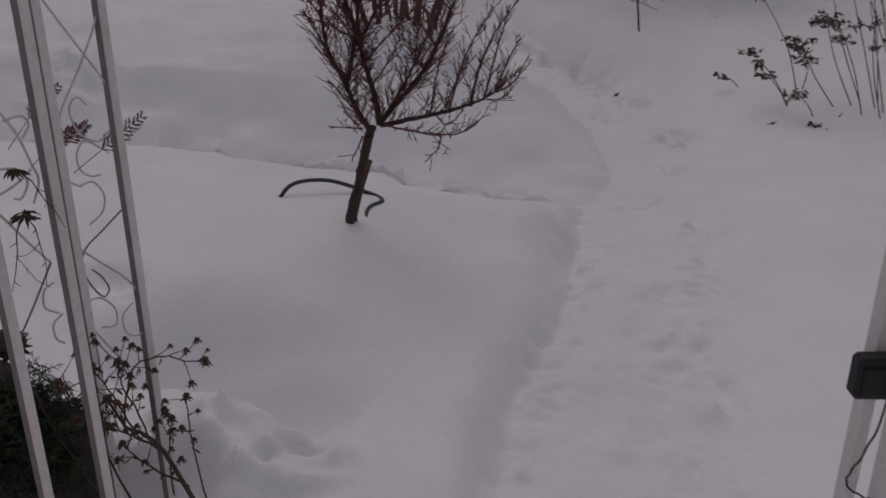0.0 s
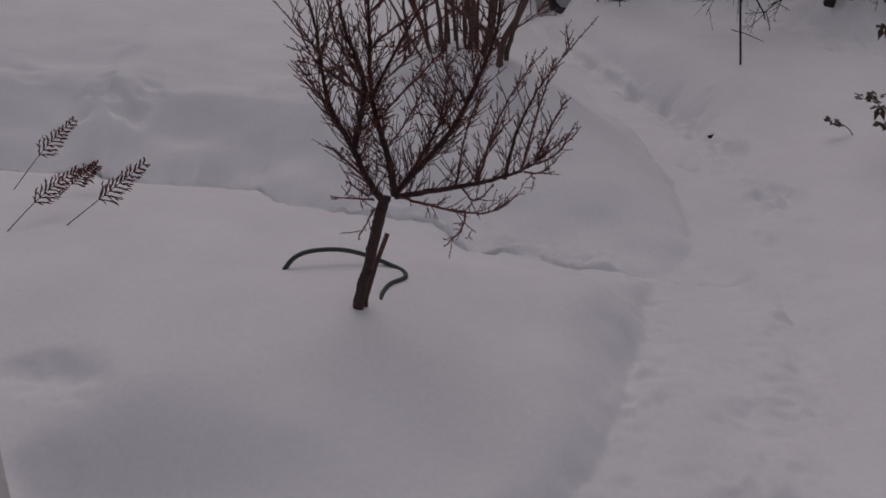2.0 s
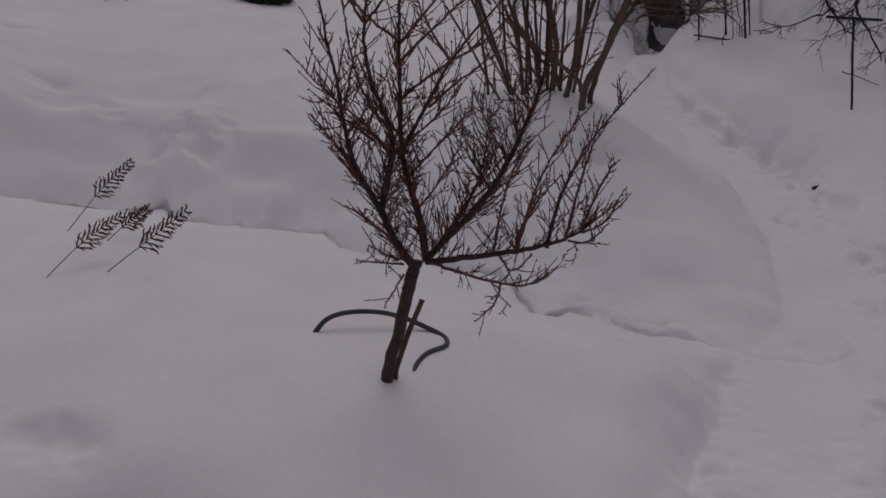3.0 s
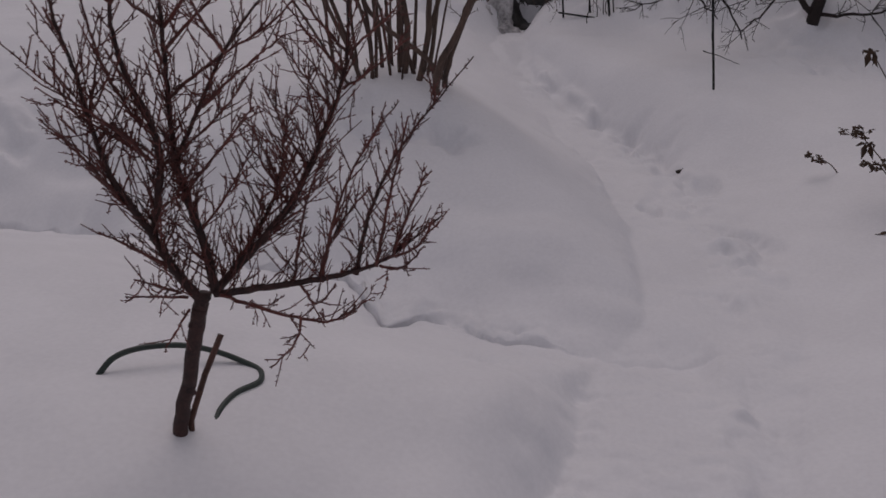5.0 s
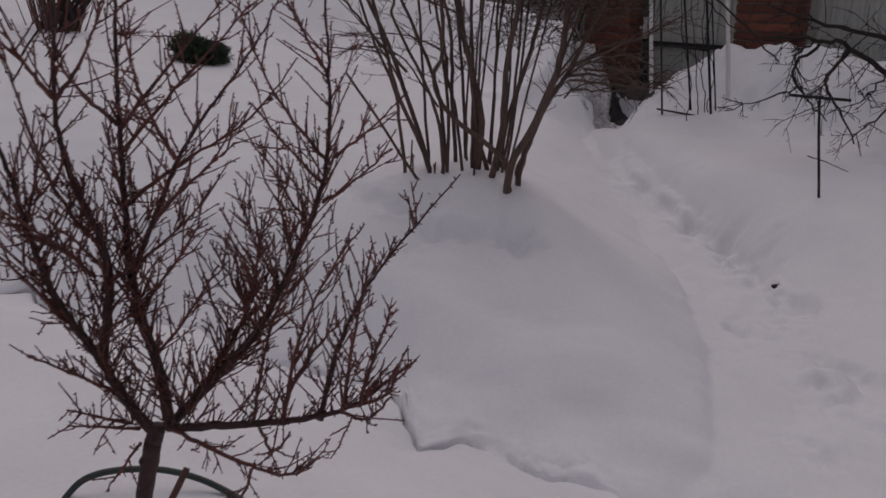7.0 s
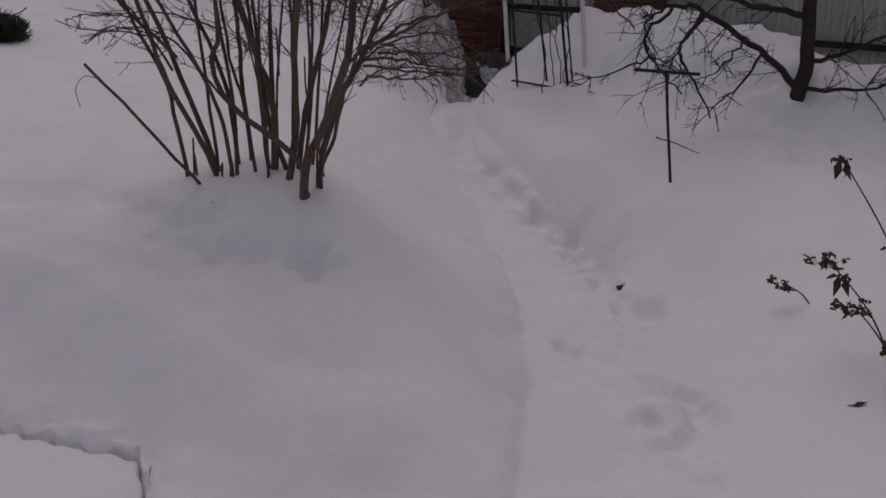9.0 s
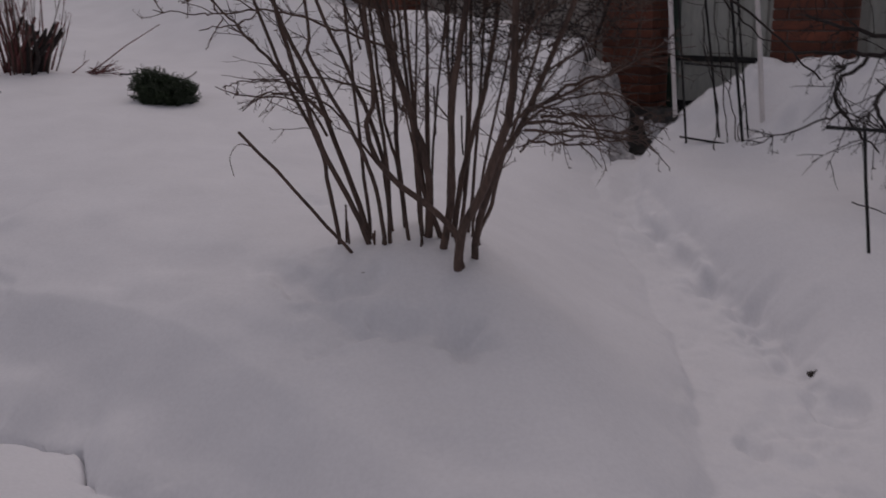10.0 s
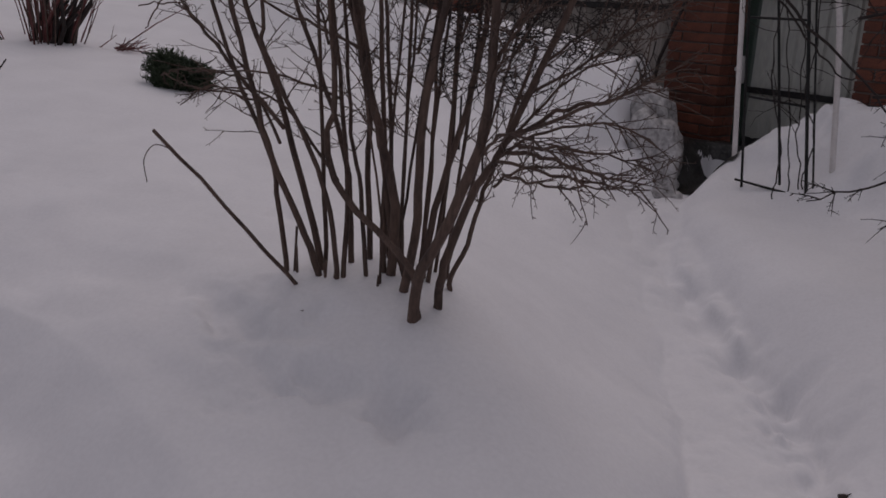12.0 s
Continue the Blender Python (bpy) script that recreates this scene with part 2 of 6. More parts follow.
    cut = np.where(dn > 0, bank, bed) + broken
    cut = cut + 3 * ease(-3.6, -8.0, x) + 3 * ease(1.0, 1.6, x)
    z = soft_min(z, cut, 0.22)
    z = z + 0.055 * np.exp(-((x + 0.42) / 0.62) ** 4 - ((y - 6.30) / 0.30) ** 2)
    # trampled, slumped snow above the broken line
    z = z + (0.024 * lumps(x * 0.7, y, 0.40, 71) + 0.016 * lumps(x * 0.8, y, 0.17, 72)) * ease(-0.9, -1.6, x) * ease(5.45, 5.7, y) * (1 - ease(6.2, 7.0, y)) * ease(-4.5, -3.2, x)
    # main trench, trodden
    floor = 0.0 + 0.40 * ease(6.9, 9.5, y) - 0.06 * ease(9.6, 10.4, y)
    steep = 0.25 * (1 - ease(6.4, 8.2, y)) + (0.55 + 0.40 * lumps(y, 0 * y, 0.7, 31)) * (1 - ease(3.6, 4.4, y)) + 2.0 * ease(9.1, 9.7, y) + 0.40 + 0.12 * ease(4.8, 5.2, y) * (1 - ease(6.0, 6.5, y))
    dl = lf - x
    wall_l = floor + steep * np.clip(dl + (0.05 * lumps(x, y, 0.25, 6) + 0.02 * lumps(x, y, 0.08, 20)) * np.exp(-np.abs(dl) / 0.2), 0, 9)
    wall_r = floor + (0.34 + 0.50 * ease(6.4, 7.4, y) + 0.35 * ease(2.8, 3.3, y) * (1 - ease(4.2, 4.8, y)) * np.exp(-np.clip(x - rf, 0, 9) / 0.15) + 2.0 * ease(9.2, 9.8, y)) * np.clip(x - rf, 0, 9) + 0.01 * lumps(x, y, 0.3, 7)
    trench = np.maximum(wall_l, wall_r) + 3 * ease(10.6, 11.2, y)
    z = soft_min(z, trench, 0.10 + 0.08 * ease(4.0, 5.0, y))
    edge = 0.038 * ease(4.75, 5.0, y) * (1 - ease(6.7, 7.2, y)) * ease(-1.1, 0.3, lumps(y, 0 * y, 0.5, 32)) + 0.012 * (1 - ease(4.0, 4.6, y))
    z = z + edge * ease(-0.025, 0.035, lf - x + 0.012 * lumps(y, 0 * y, 0.15, 33)) * ease(0.5, 0.05, lf - x)
    if fine:
        inside = ease(0.10, -0.08, np.maximum(lf - x, x - rf)) * (1 - ease(9.0, 9.8, y))
        mid = along(TRACK, y)
        rough = inside * (1 + 0.6 * ease(4.8, 5.6, y) - 0.8 * ease(6.9, 8.0, y)) * (0.22 + 0.78 * np.exp(-((x - mid - 0.05) / 0.21) ** 2)) 
        z = z + rough * 0.035 * (np.abs(lumps(x, y, 0.11, 44)) - 0.4) * ease(-0.3, 0.4, lumps(x, y, 0.28, 45))
        crumb = (1 - ease(4.3, 5.0, y)) * inside
        z = z + crumb * (0.010 * np.abs(lumps(x, y, 0.07, 48)) * ease(-0.1, 0.4, lumps(x, y, 0.25, 49)) + 0.003 * lumps(x, y, 0.03, 50))
        brow = np.exp(-((lf - x + 0.05) / 0.10) ** 2) * (1 - ease(4.2, 4.6, y))
        z = z + brow * (0.035 * np.abs(lumps(x, y * 0.6, 0.09, 57)) + 0.012 * lumps(x, y, 0.04, 58) - 0.008)
        z = z - 0.028 * np.exp(-((lf - x - 0.03 + 0.04 * lumps(y, 0 * y, 0.5, 59)) / 0.035) ** 2) * (1 - ease(3.9, 4.3, y)) * ease(-0.6, 0.3, lumps(y, 0 * y, 0.4, 60))
        streak = np.exp(-((lf - x - 0.06 + 0.04 * lumps(y, 0 * y, 0.3, 46)) / 0.025) ** 2) * ease(0.0, 0.6, lumps(y, x * 0.3, 0.35, 47)) * (1 - ease(4.2, 4.8, y))
        z = z - 0.005 * streak
        brim = np.exp(-((x - rf + 0.10) / 0.11) ** 2) * ease(5.0, 5.8, y) * (1 - ease(8.3, 9.0, y))
        z = z + brim * (0.016 * lumps(x, y, 0.22, 61) + 0.008 * lumps(x, y, 0.08, 62))
        gd = x - mid + 0.05 * lumps(y, 0 * y, 0.45, 63) + 0.02 * lumps(y, x, 0.14, 64)
        groove = ease(6.5, 7.0, y) * (1 - ease(8.7, 9.3, y))
        z = z - groove * 0.045 * np.exp(-(gd / 0.10) ** 2) * (1 + 0.4 * lumps(x, y, 0.2, 65))
        z = z + groove * 0.035 * ease(0.06, 0.10, gd) * ease(0.6, 0.2, gd)
        z = z + rough * (0.022 * lumps(x, y, 0.17, 8) + 0.024 * lumps(x, y, 0.085, 9) * ease(-0.4, 0.6, lumps(x, y, 0.3, 34)) + 0.016 * lumps(x, y, 0.045, 10) * ease(-0.3, 0.5, lumps(x, y, 0.2, 35)))
        lump = np.exp(-(((x + 0.56) * 0.916 - (y - 1.96) * 0.40) / 0.27) ** 4 - (((x + 0.56) * 0.40 + (y - 1.96) * 0.916) / 0.15) ** 4)
        z = z + lump * (0.012 + 0.040 * lumps(x, y, 0.13, 21) + 0.042 * lumps(x, y, 0.055, 22) + 0.018 * lumps(x, y, 0.03, 28))
        z = z - 0.13 * np.exp(-((x + 0.76) / 0.15) ** 4 - ((y - 1.79) / 0.09) ** 4) * (1 + 0.3 * lumps(x, y, 0.06, 77))
        if z.ndim == 0:
            z = z.reshape(1) * 1.0
            x, y = x.reshape(1), y.reshape(1)
        for fx, fy, turn, depth in PRINTS:
            at = (np.abs(x - fx) < 0.42) & (np.abs(y - fy) < 0.42)
            if not at.any():
                continue
            px, py = x[at], y[at]
            c, s2 = math.cos(turn), math.sin(turn)
            u, v = (px - fx) * c + (py - fy) * s2, -(px - fx) * s2 + (py - fy) * c
            u, v = u + 0.035 * lumps(px, py, 0.10, 15) + 0.02 * lumps(px, py, 0.04, 37), v + 0.05 * lumps(px, py, 0.12, 26)
            q = (u / 0.062) ** 2 + (v / 0.12) ** 2
            z[at] = z[at] - (0.7 if fy < 4.6 and fx > 0.3 else 1.0) * depth * np.exp(-q ** 1.25) + 0.05 * depth * np.exp(-((np.sqrt(q) - 1.5) / 0.4) ** 2) * (1 + lumps(px, py, 0.06, 16))
        z = z + 0.0022 * lumps(x, y, 0.09, 11)
    return z + 0.004 * lumps(x, y, 0.2, 17)


# trodden prints: plan place, turn, depth
PRINTS = []
for i in range(13):
    py = 1.5 + i * 0.24
    PRINTS.append((float(along(TRACK, py)) + (0.10 if i % 2 else -0.10) + random.uniform(-0.10, 0.10), py + random.uniform(-0.10, 0.10), random.uniform(-0.2, 0.3) + 0.05, random.uniform(0.003, 0.012)))
PRINTS += [(0.80, 2.78, 0.2, 0.035), (0.72, 2.50, 1.2, 0.03), (0.87, 2.52, 0.1, 0.045), (0.83, 2.68, -0.2, 0.03), (0.69, 2.12, 1.4, 0.045), (0.58, 2.05, 1.3, 0.035), (0.94, 3.25, 1.3, 0.035), (1.12, 3.70, 0.0, 0.04), (1.18, 3.95, 0.1, 0.035),
           (0.84, 4.16, 1.3, 0.025), (0.77, 3.14, 1.2, 0.03), (0.51, 2.34, 0.8, 0.025), (0.59, 2.44, 1.2, 0.02), (1.16, 4.84, 0.4, 0.03), (1.31, 6.41, 0.0, 0.065), (1.23, 6.42, 0.2, 0.05), (1.08, 5.94, 0.9, 0.025), (1.16, 6.53, 0.4, 0.03), (0.69, 7.68, -0.5, 0.035), (1.32, 5.76, 0.5, 0.055), (1.44, 5.53, 0.3, 0.06), (0.94, 7.40, -0.6, 0.06), (1.14, 7.13, -0.3, 0.05)]
PRINTS += [(-0.88, 6.05, 1.20, 0.042), (-0.74, 6.01, 1.30, 0.053), (-0.65, 6.05, 1.70, 0.027), (-0.64, 5.86, 1.50, 0.037), (-0.51, 5.86, 1.45, 0.053), (-0.41, 5.89, 1.60, 0.048), (-0.30, 5.88, 1.40, 0.037), (-0.15, 5.88, 0.70, 0.042), (-0.07, 5.83, 0.80, 0.053), (-0.55, 6.11, 1.60, 0.027), (-1.00, 6.13, 1.30, 0.027), (-0.82, 6.16, 1.60, 0.021), (-0.15, 5.94, 0.90, 0.027), (-0.58, 5.75, 1.50, 0.021),
           (-1.22, 2.77, 1.5, 0.05), (-1.06, 2.42, 0.6, 0.035), (0.24, 4.10, 1.2, 0.03), (0.43, 4.30, 0.6, 0.035), (-2.68, 5.92, 1.2, 0.085), (-2.82, 5.78, 0.5, 0.03), (-2.72, 5.75, 1.5, 0.04), (-2.50, 5.79, 1.2, 0.06), (-2.41, 5.91, 0.9, 0.03), (-3.85, 6.25, 1.3, 0.05), (-3.3, 6.05, 1.1, 0.03), (-4.6, 6.8, 1.1, 0.05), (-1.3, 7.0, 0.9, 0.03),
           (2.2, 7.9, 0.4, 0.04), (2.6, 7.6, 0.8, 0.05), (2.9, 8.2, 0.3, 0.05), (2.3, 8.6, 1.0, 0.05), (3.2, 7.7, 1.2, 0.05), (1.14, 6.9, -0.3, 0.02), (0.955, 6.02, 0.1, 0.075), (1.37, 5.3, 0.2, 0.05),
           (-0.42, 3.75, 1.2, 0.02), (0.62, 4.0, 0.4, 0.03), (0.42, 3.95, 1.1, 0.025)]


# ---- mesh building ----
class Geo:
    """Collects tubes, boxes, leaves and lumps, and becomes one mesh."""

    def __init__(self):
        self.v, self.f = [], []

    def add(self, verts, faces):
        k = len(self.v)
        self.v.extend(verts)
        self.f.extend(tuple(i + k for i in f) for f in faces)

    def tube(self, pts, r0, r1=None, sides=6, cap=True):
        r1 = r0 if r1 is None else r1
        pts = [Vector(p) for p in pts]
        k, n = len(self.v), len(pts)
        side = None
        for i, p in enumerate(pts):
            d = (pts[min(i + 1, n - 1)] - pts[max(i - 1, 0)]).normalized()
            if side is None or abs(side.dot(d)) > 0.95:
                side = d.orthogonal().normalized()
            side = (side - d * side.dot(d)).normalized()
            up = d.cross(side)
            r = r0 + (r1 - r0) * i / max(1, n - 1)
            for j in range(sides):
                a = 2 * math.pi * j / sides
                self.v.append(tuple(p + (side * math.cos(a) + up * math.sin(a)) * r))
        for i in range(n - 1):
            for j in range(sides):
                a, b = k + i * sides + j, k + i * sides + (j + 1) % sides
                self.f.append((a, b, b + sides, a + sides))
        if cap:
            self.f.append(tuple(k + j for j in reversed(range(sides))))
            self.f.append(tuple(k + (n - 1) * sides + j for j in range(sides)))

    def box(self, a, b, m=None, bevel=0.0):
        bm = bmesh.new()
        bmesh.ops.create_cube(bm, size=1)
        for v in bm.verts:
            v.co = Vector([a[i] + (v.co[i] + 0.5) * (b[i] - a[i]) for i in range(3)])
        if bevel:
            bmesh.ops.bevel(bm, geom=bm.edges[:], offset=bevel, segments=1, affect="EDGES")
        if m is not None:
            bm.transform(m)
        bm.verts.index_update()
        self.add([tuple(v.co) for v in bm.verts], [tuple(v.index for v in f.verts) for f in bm.faces])
        bm.free()

    def leaf(self, p, d, length, width, fold=0.3):
        p, d = Vector(p), Vector(d).normalized()
        s = d.orthogonal().normalized()
        s.rotate(Matrix.Rotation(random.uniform(0, 6.28), 3, d))
        n = d.cross(s)
        q = [p, p + d * length * 0.5 + s * width * 0.5 + n * width * fold, p + d * length - n * length * 0.12, p + d * length * 0.5 - s * width * 0.5 + n * width * fold, p + d * length * 0.5]
        q2 = [v - n * 0.0012 for v in q]
        self.add([tuple(v) for v in q + q2], [(0, 1, 4), (1, 2, 4), (2, 3, 4), (3, 0, 4), (6, 5, 9), (7, 6, 9), (8, 7, 9), (5, 8, 9), (0, 5, 6, 1), (1, 6, 7, 2), (2, 7, 8, 3), (3, 8, 5, 0)])

    def lump(self, c, size, rough=0.25, detail=1):
        bm = bmesh.new()
        bmesh.ops.create_icosphere(bm, subdivisions=detail, radius=1)
        o = Vector((random.uniform(-50, 50), random.uniform(-50, 50), 0))
        vs = [Vector(c) + Vector([v.co[i] * size[i] for i in range(3)]) * (1 + rough * noise.noise(v.co * 1.6 + o) + 0.5 * rough * noise.noise(v.co * 4 + o)) for v in bm.verts]
        bm.verts.index_update()
        self.add([tuple(v) for v in vs], [tuple(v.index for v in f.verts) for f in bm.faces])
        bm.free()

    def make(self, name, mat, parent=None, label="", smooth=True, origin=None):
        me = bpy.data.meshes.new(name)
        me.from_pydata(self.v, [], self.f)
        me.materials.append(mat)
        if smooth:
            me.shade_smooth()
        ob = new(name, me)
        if origin is not None:
            me.transform(Matrix.Translation([-c for c in origin]))
            ob.location = origin
        if parent is not None:
            ob.parent = parent
            ob.matrix_parent_inverse = Matrix.Translation(-parent.location)
        if label:
            ob["label"] = label
        return ob


def thing(name, at, label, category, group="", kind=""):
    ob = new(name)
    ob.location = at
    ob.empty_display_size = 0.1
    return tagged(ob, label, category, group, kind)


def on_snow(x, y, sink=0.0):
    return (x, y, float(np.ravel(snow(x, y))[0]) - sink)


def curve(pts, steps=4):
    """A smooth line through a few points."""
    p = [Vector(q) for q in pts]
    if len(p) < 3:
        return p
    p = [p[0] * 2 - p[1]] + p + [p[-1] * 2 - p[-2]]
    out = []
    for i in range(1, len(p) - 2):
        a, b, c, d = p[i - 1:i + 3]
        for s in range(steps):
            t = s / steps
            out.append(0.5 * ((2 * b) + (c - a) * t + (2 * a - 5 * b + 4 * c - d) * t * t + (3 * b - a - 3 * c + d) * t ** 3))
    return out + [p[-2]]


def wobble(pts, amount):
    return [q if i == 0 else q + Vector((random.gauss(0, amount), random.gauss(0, amount), random.gauss(0, amount))) for i, q in enumerate(pts)]


def shoot(geo, p, d, length, r, up=0.25, knobs=0, kids=0, steps=4, jitter=0.12, sides=4, angle=0.75, knob=0.012):
    """A twig that bends upwards, with short spurs and side twigs."""
    p, d = Vector(p), Vector(d).normalized()
    pts = [p.copy()]
    for _ in range(steps):
        d = (d + Vector((random.gauss(0, jitter), random.gauss(0, jitter), random.gauss(0, jitter) + up / steps))).normalized()
        p = p + d * length / steps
        pts.append(p.copy())
    geo.tube(pts, r, r * 0.45, sides)
    for i in range(knobs):
        t = (i + random.uniform(0.3, 0.9)) / knobs * (len(pts) - 1)
        j = min(int(t), len(pts) - 2)
        q, e = pts[j].lerp(pts[j + 1], t - j), (pts[j + 1] - pts[j]).normalized()
        o = e.orthogonal().normalized()
        o.rotate(Matrix.Rotation(random.uniform(0, 6.28), 3, e))
        geo.tube([q, q + (e * 0.6 + o) * knob * random.uniform(0.5, 1.3)], r * 0.7, r * 0.45, 3)
    for i in range(kids):
        t = random.uniform(0.2, 0.9) * (len(pts) - 1)
        j = min(int(t), len(pts) - 2)
        q, e = pts[j].lerp(pts[j + 1], t - j), (pts[j + 1] - pts[j]).normalized()
        o = e.orthogonal().normalized()
        o.rotate(Matrix.Rotation(random.uniform(0, 6.28), 3, e))
        shoot(geo, q, e * math.cos(angle) + o * math.sin(angle), length * random.uniform(0.35, 0.6), r * 0.65, up, knobs // 2, 0, 3, jitter, 3, angle, knob)
    return pts


# ---- ground: one sheet of snow out to the horizon ----
def spaced(lo, hi, step, far):
    core = list(np.arange(lo, hi, step))
    out, s, v = [], step, hi
    while v < far:
        out.append(v)
        s *= 1.09
        v += s
    back, s, v = [], step, lo - step
    while v > -far:
        back.append(v)
        s *= 1.09
        v -= s
    return np.array(back[::-1] + core + out)


def build_ground():
    xs, ys = spaced(-2.6, 2.5, 0.016, 320), spaced(1.2, 9.6, 0.016, 320)
    ys = np.sort(np.concatenate([ys, np.arange(4.66, 4.86, 0.005) + 0.0023]))
    gx, gy = np.meshgrid(xs, ys)
    # rows follow the broken line behind the small tree
    line = along(CRACK, gx) + 0.035 * lumps(gx, 0 * gx, 0.13, 3) + 0.022 * lumps(gx, 0 * gx, 0.05, 4)
    gy = gy + np.clip(line - 4.76, -0.42, 0.95) * (1 - ease(0.08, 1.9, np.abs(gy - 4.76)))
    gz = snow(gx, gy)
    # the far side of the broken line overhangs the slit a little
    dn = gy - line
    over = (0.012 * np.clip(lumps(gx, 0 * gx, 0.16, 36), 0, 1) + 0.018 * np.exp(-((gx + 0.6) / 0.28) ** 2) + 0.045 * np.exp(-((gx + 2.85) / 0.30) ** 2) + 0.016 * np.exp(-((gx + 0.14) / 0.06) ** 2)) * ease(0.65, 0.4, gx) * ease(-6, -4, gx)
    gy = gy - over * ease(0.0, 0.012, dn) * np.exp(-np.clip(dn, 0, 9) / 0.10)
    n, m = len(xs), len(ys)
    me = bpy.data.meshes.new("ground")
    co = np.stack([gx, gy, gz], -1).reshape(-1, 3)
    i = (np.arange(m - 1)[:, None] * n + np.arange(n - 1)[None, :]).reshape(-1)
    quads = np.stack([i, i + 1, i + n + 1, i + n], -1)
    me.vertices.add(len(co))
    me.vertices.foreach_set("co", co.reshape(-1))
    me.loops.add(quads.size)
    me.loops.foreach_set("vertex_index", quads.reshape(-1).astype(np.int32))
    me.polygons.add(len(quads))
    me.polygons.foreach_set("loop_start", (np.arange(len(quads)) * 4).astype(np.int32))
    me.update(calc_edges=True)
    me.shade_smooth()
    me.materials.append(SNOW)
    return tagged(new("ground", me), "deep snow cover with a trodden trench path through it", "snow", kind="structure")


build_ground()


# ---- brick wall line at the back: pillars, gate, fences ----
U, N = Vector((0.866, -0.5, 0)), Vector((0.5, 0.866, 0))
WALL_AT = Vector((0.25, 10.6, 0))
WALL = Matrix(((U.x, N.x, 0, WALL_AT.x), (U.y, N.y, 0, WALL_AT.y), (0, 0, 1, 0), (0, 0, 0, 1)))


def brick_mesh(name, l, w, h):
    g = Geo()
    g.box((0, 0, 0), (l, w, h), bevel=0.004)
    me = bpy.data.meshes.new(name)
    me.from_pydata(g.v, [], g.f)
    me.materials.append(BRICK)
    return me


STRETCHER, TURNED = brick_mesh("brick", 0.395, 0.12, 0.065), brick_mesh("brick_end", 0.12, 0.395, 0.065)


def pillar(s0, name="brick_pillar", z0=0.15, courses=30, each=True):
    """A square pillar of turning bond, 0.53 m wide, its near face on the wall line."""
    w = 0.53
    g = Geo()
    g.box((s0 + 0.012, 0.012, z0 - 0.3), (s0 + w - 0.012, w - 0.012, z0 + courses * 0.077 + 0.02), WALL)
    base = g.make(name, MORTAR, smooth=False)
    tagged(base, "red brick gate pillar with grey mortar joints", "pillar", kind="structure")
    for c in range(courses):
        z = z0 + c * 0.077
        if c % 2:
            row = ((0, 0, STRETCHER), (0.407, 0, TURNED), (0.135, 0.41, STRETCHER), (0, 0.135, TURNED))
        else:
            row = ((0.135, 0, STRETCHER), (0, 0, TURNED), (0, 0.41, STRETCHER), (0.407, 0.135, TURNED))
        for x, y, me in row:
            b = new("brick", me)
            b.parent = base
            b.matrix_world = WALL @ Matrix.Translation((s0 + x, y + random.uniform(-0.002, 0.002), z))
    return base


def ribbed_sheet(s0, s1, z0, z1, d, pitch=0.115, depth=0.018):
    """A profiled metal sheet with upright ribs and real thickness."""
    pts, s = [], s0
    while s < s1:
        for a, b in ((0, 0), (0.55, 0), (0.66, depth), (0.89, depth)):
            if s + a * pitch <= s1:
                pts.append((s + a * pitch, d - b))
        s += pitch
    g = Geo()
    n = len(pts)
    v = [(x, y, z) for z in (z0, z1) for x, y in pts] + [(x, y + 0.003, z) for z in (z0, z1) for x, y in pts]
    f = [(i, i + 1, n + i + 1, n + i) for i in range(n - 1)] + [(2 * n + i + 1, 2 * n + i, 3 * n + i, 3 * n + i + 1) for i in range(n - 1)]
    g.add([tuple(WALL @ Vector(p)) for p in v], f)
    return g


def far_gate():
    t = thing("metal_gate", WALL @ Vector((0.28, 0.2, 0.3)), "closed grey profiled metal gate in a dark green frame", "gate")
    ribbed_sheet(-0.13, 0.78, 0.70, 2.35, 0.22).make("sheet", SHEET, t, smooth=False)
    for a, b, nm in (((-0.23, 0.19, 0.25), (-0.14, 0.25, 2.4), "gate_post"), ((0.77, 0.19, 0.25), (0.815, 0.25, 2.4), "gate_post")):
        g = Geo()
        g.box(a, b, WALL, 0.004)
        g.make(nm, GREEN_FRAME, t, "dark green steel post", smooth=False)
    for z in (1.06, 1.76):
        g = Geo()
        g.box((-0.14, 0.165, z - 0.022), (0.77, 0.198, z + 0.022), WALL, 0.003)
        g.make("rail", IRON, t, "black steel cross rail", smooth=False)
    # added panel: its black stands in for the dark open gap below the sheet
    g = Geo()
    g.box((-0.14, 0.205, 0.2), (0.77, 0.235, 0.705), WALL, 0.003)
    g.make("dark_gap_panel", BLACK, t, "black panel in place of the dark open gap under the gate", smooth=False)
    g = Geo()
    g.box((-0.20, 0.14, 1.10), (-0.165, 0.188, 1.30), WALL, 0.006)
    g.box((-0.225, 0.12, 1.19), (-0.15, 0.14, 1.215), WALL, 0.004)
    g.make("latch", WIRE, t, "grey metal latch plate and handle", smooth=False)


def board_fence(s0, s1, z0, z1, name, label, mat=None):
    t = thing(name, WALL @ Vector((0.5 * (s0 + s1), 0.25, z0)), label, "fence", kind="structure")
    s, k = s0, 0
    while s < s1 - 0.02:
        w = min(random.uniform(0.095, 0.12), s1 - s)
        g = Geo()
        g.box((s, 0.24 + random.uniform(0, 0.008), z0), (s + w - 0.006, 0.262, z1 + random.uniform(-0.02, 0.02)), WALL, 0.002)
        g.make("board", mat or BOARD, t, smooth=False)
        s += w
    for z in (z0 + 0.35, z0 + 1.2):
        g = Geo()
        g.box((s0, 0.20, z), (s1, 0.238, z + 0.05), WALL, 0.003)
        g.make("rail", IRON, t, "dark cross rail", smooth=False)


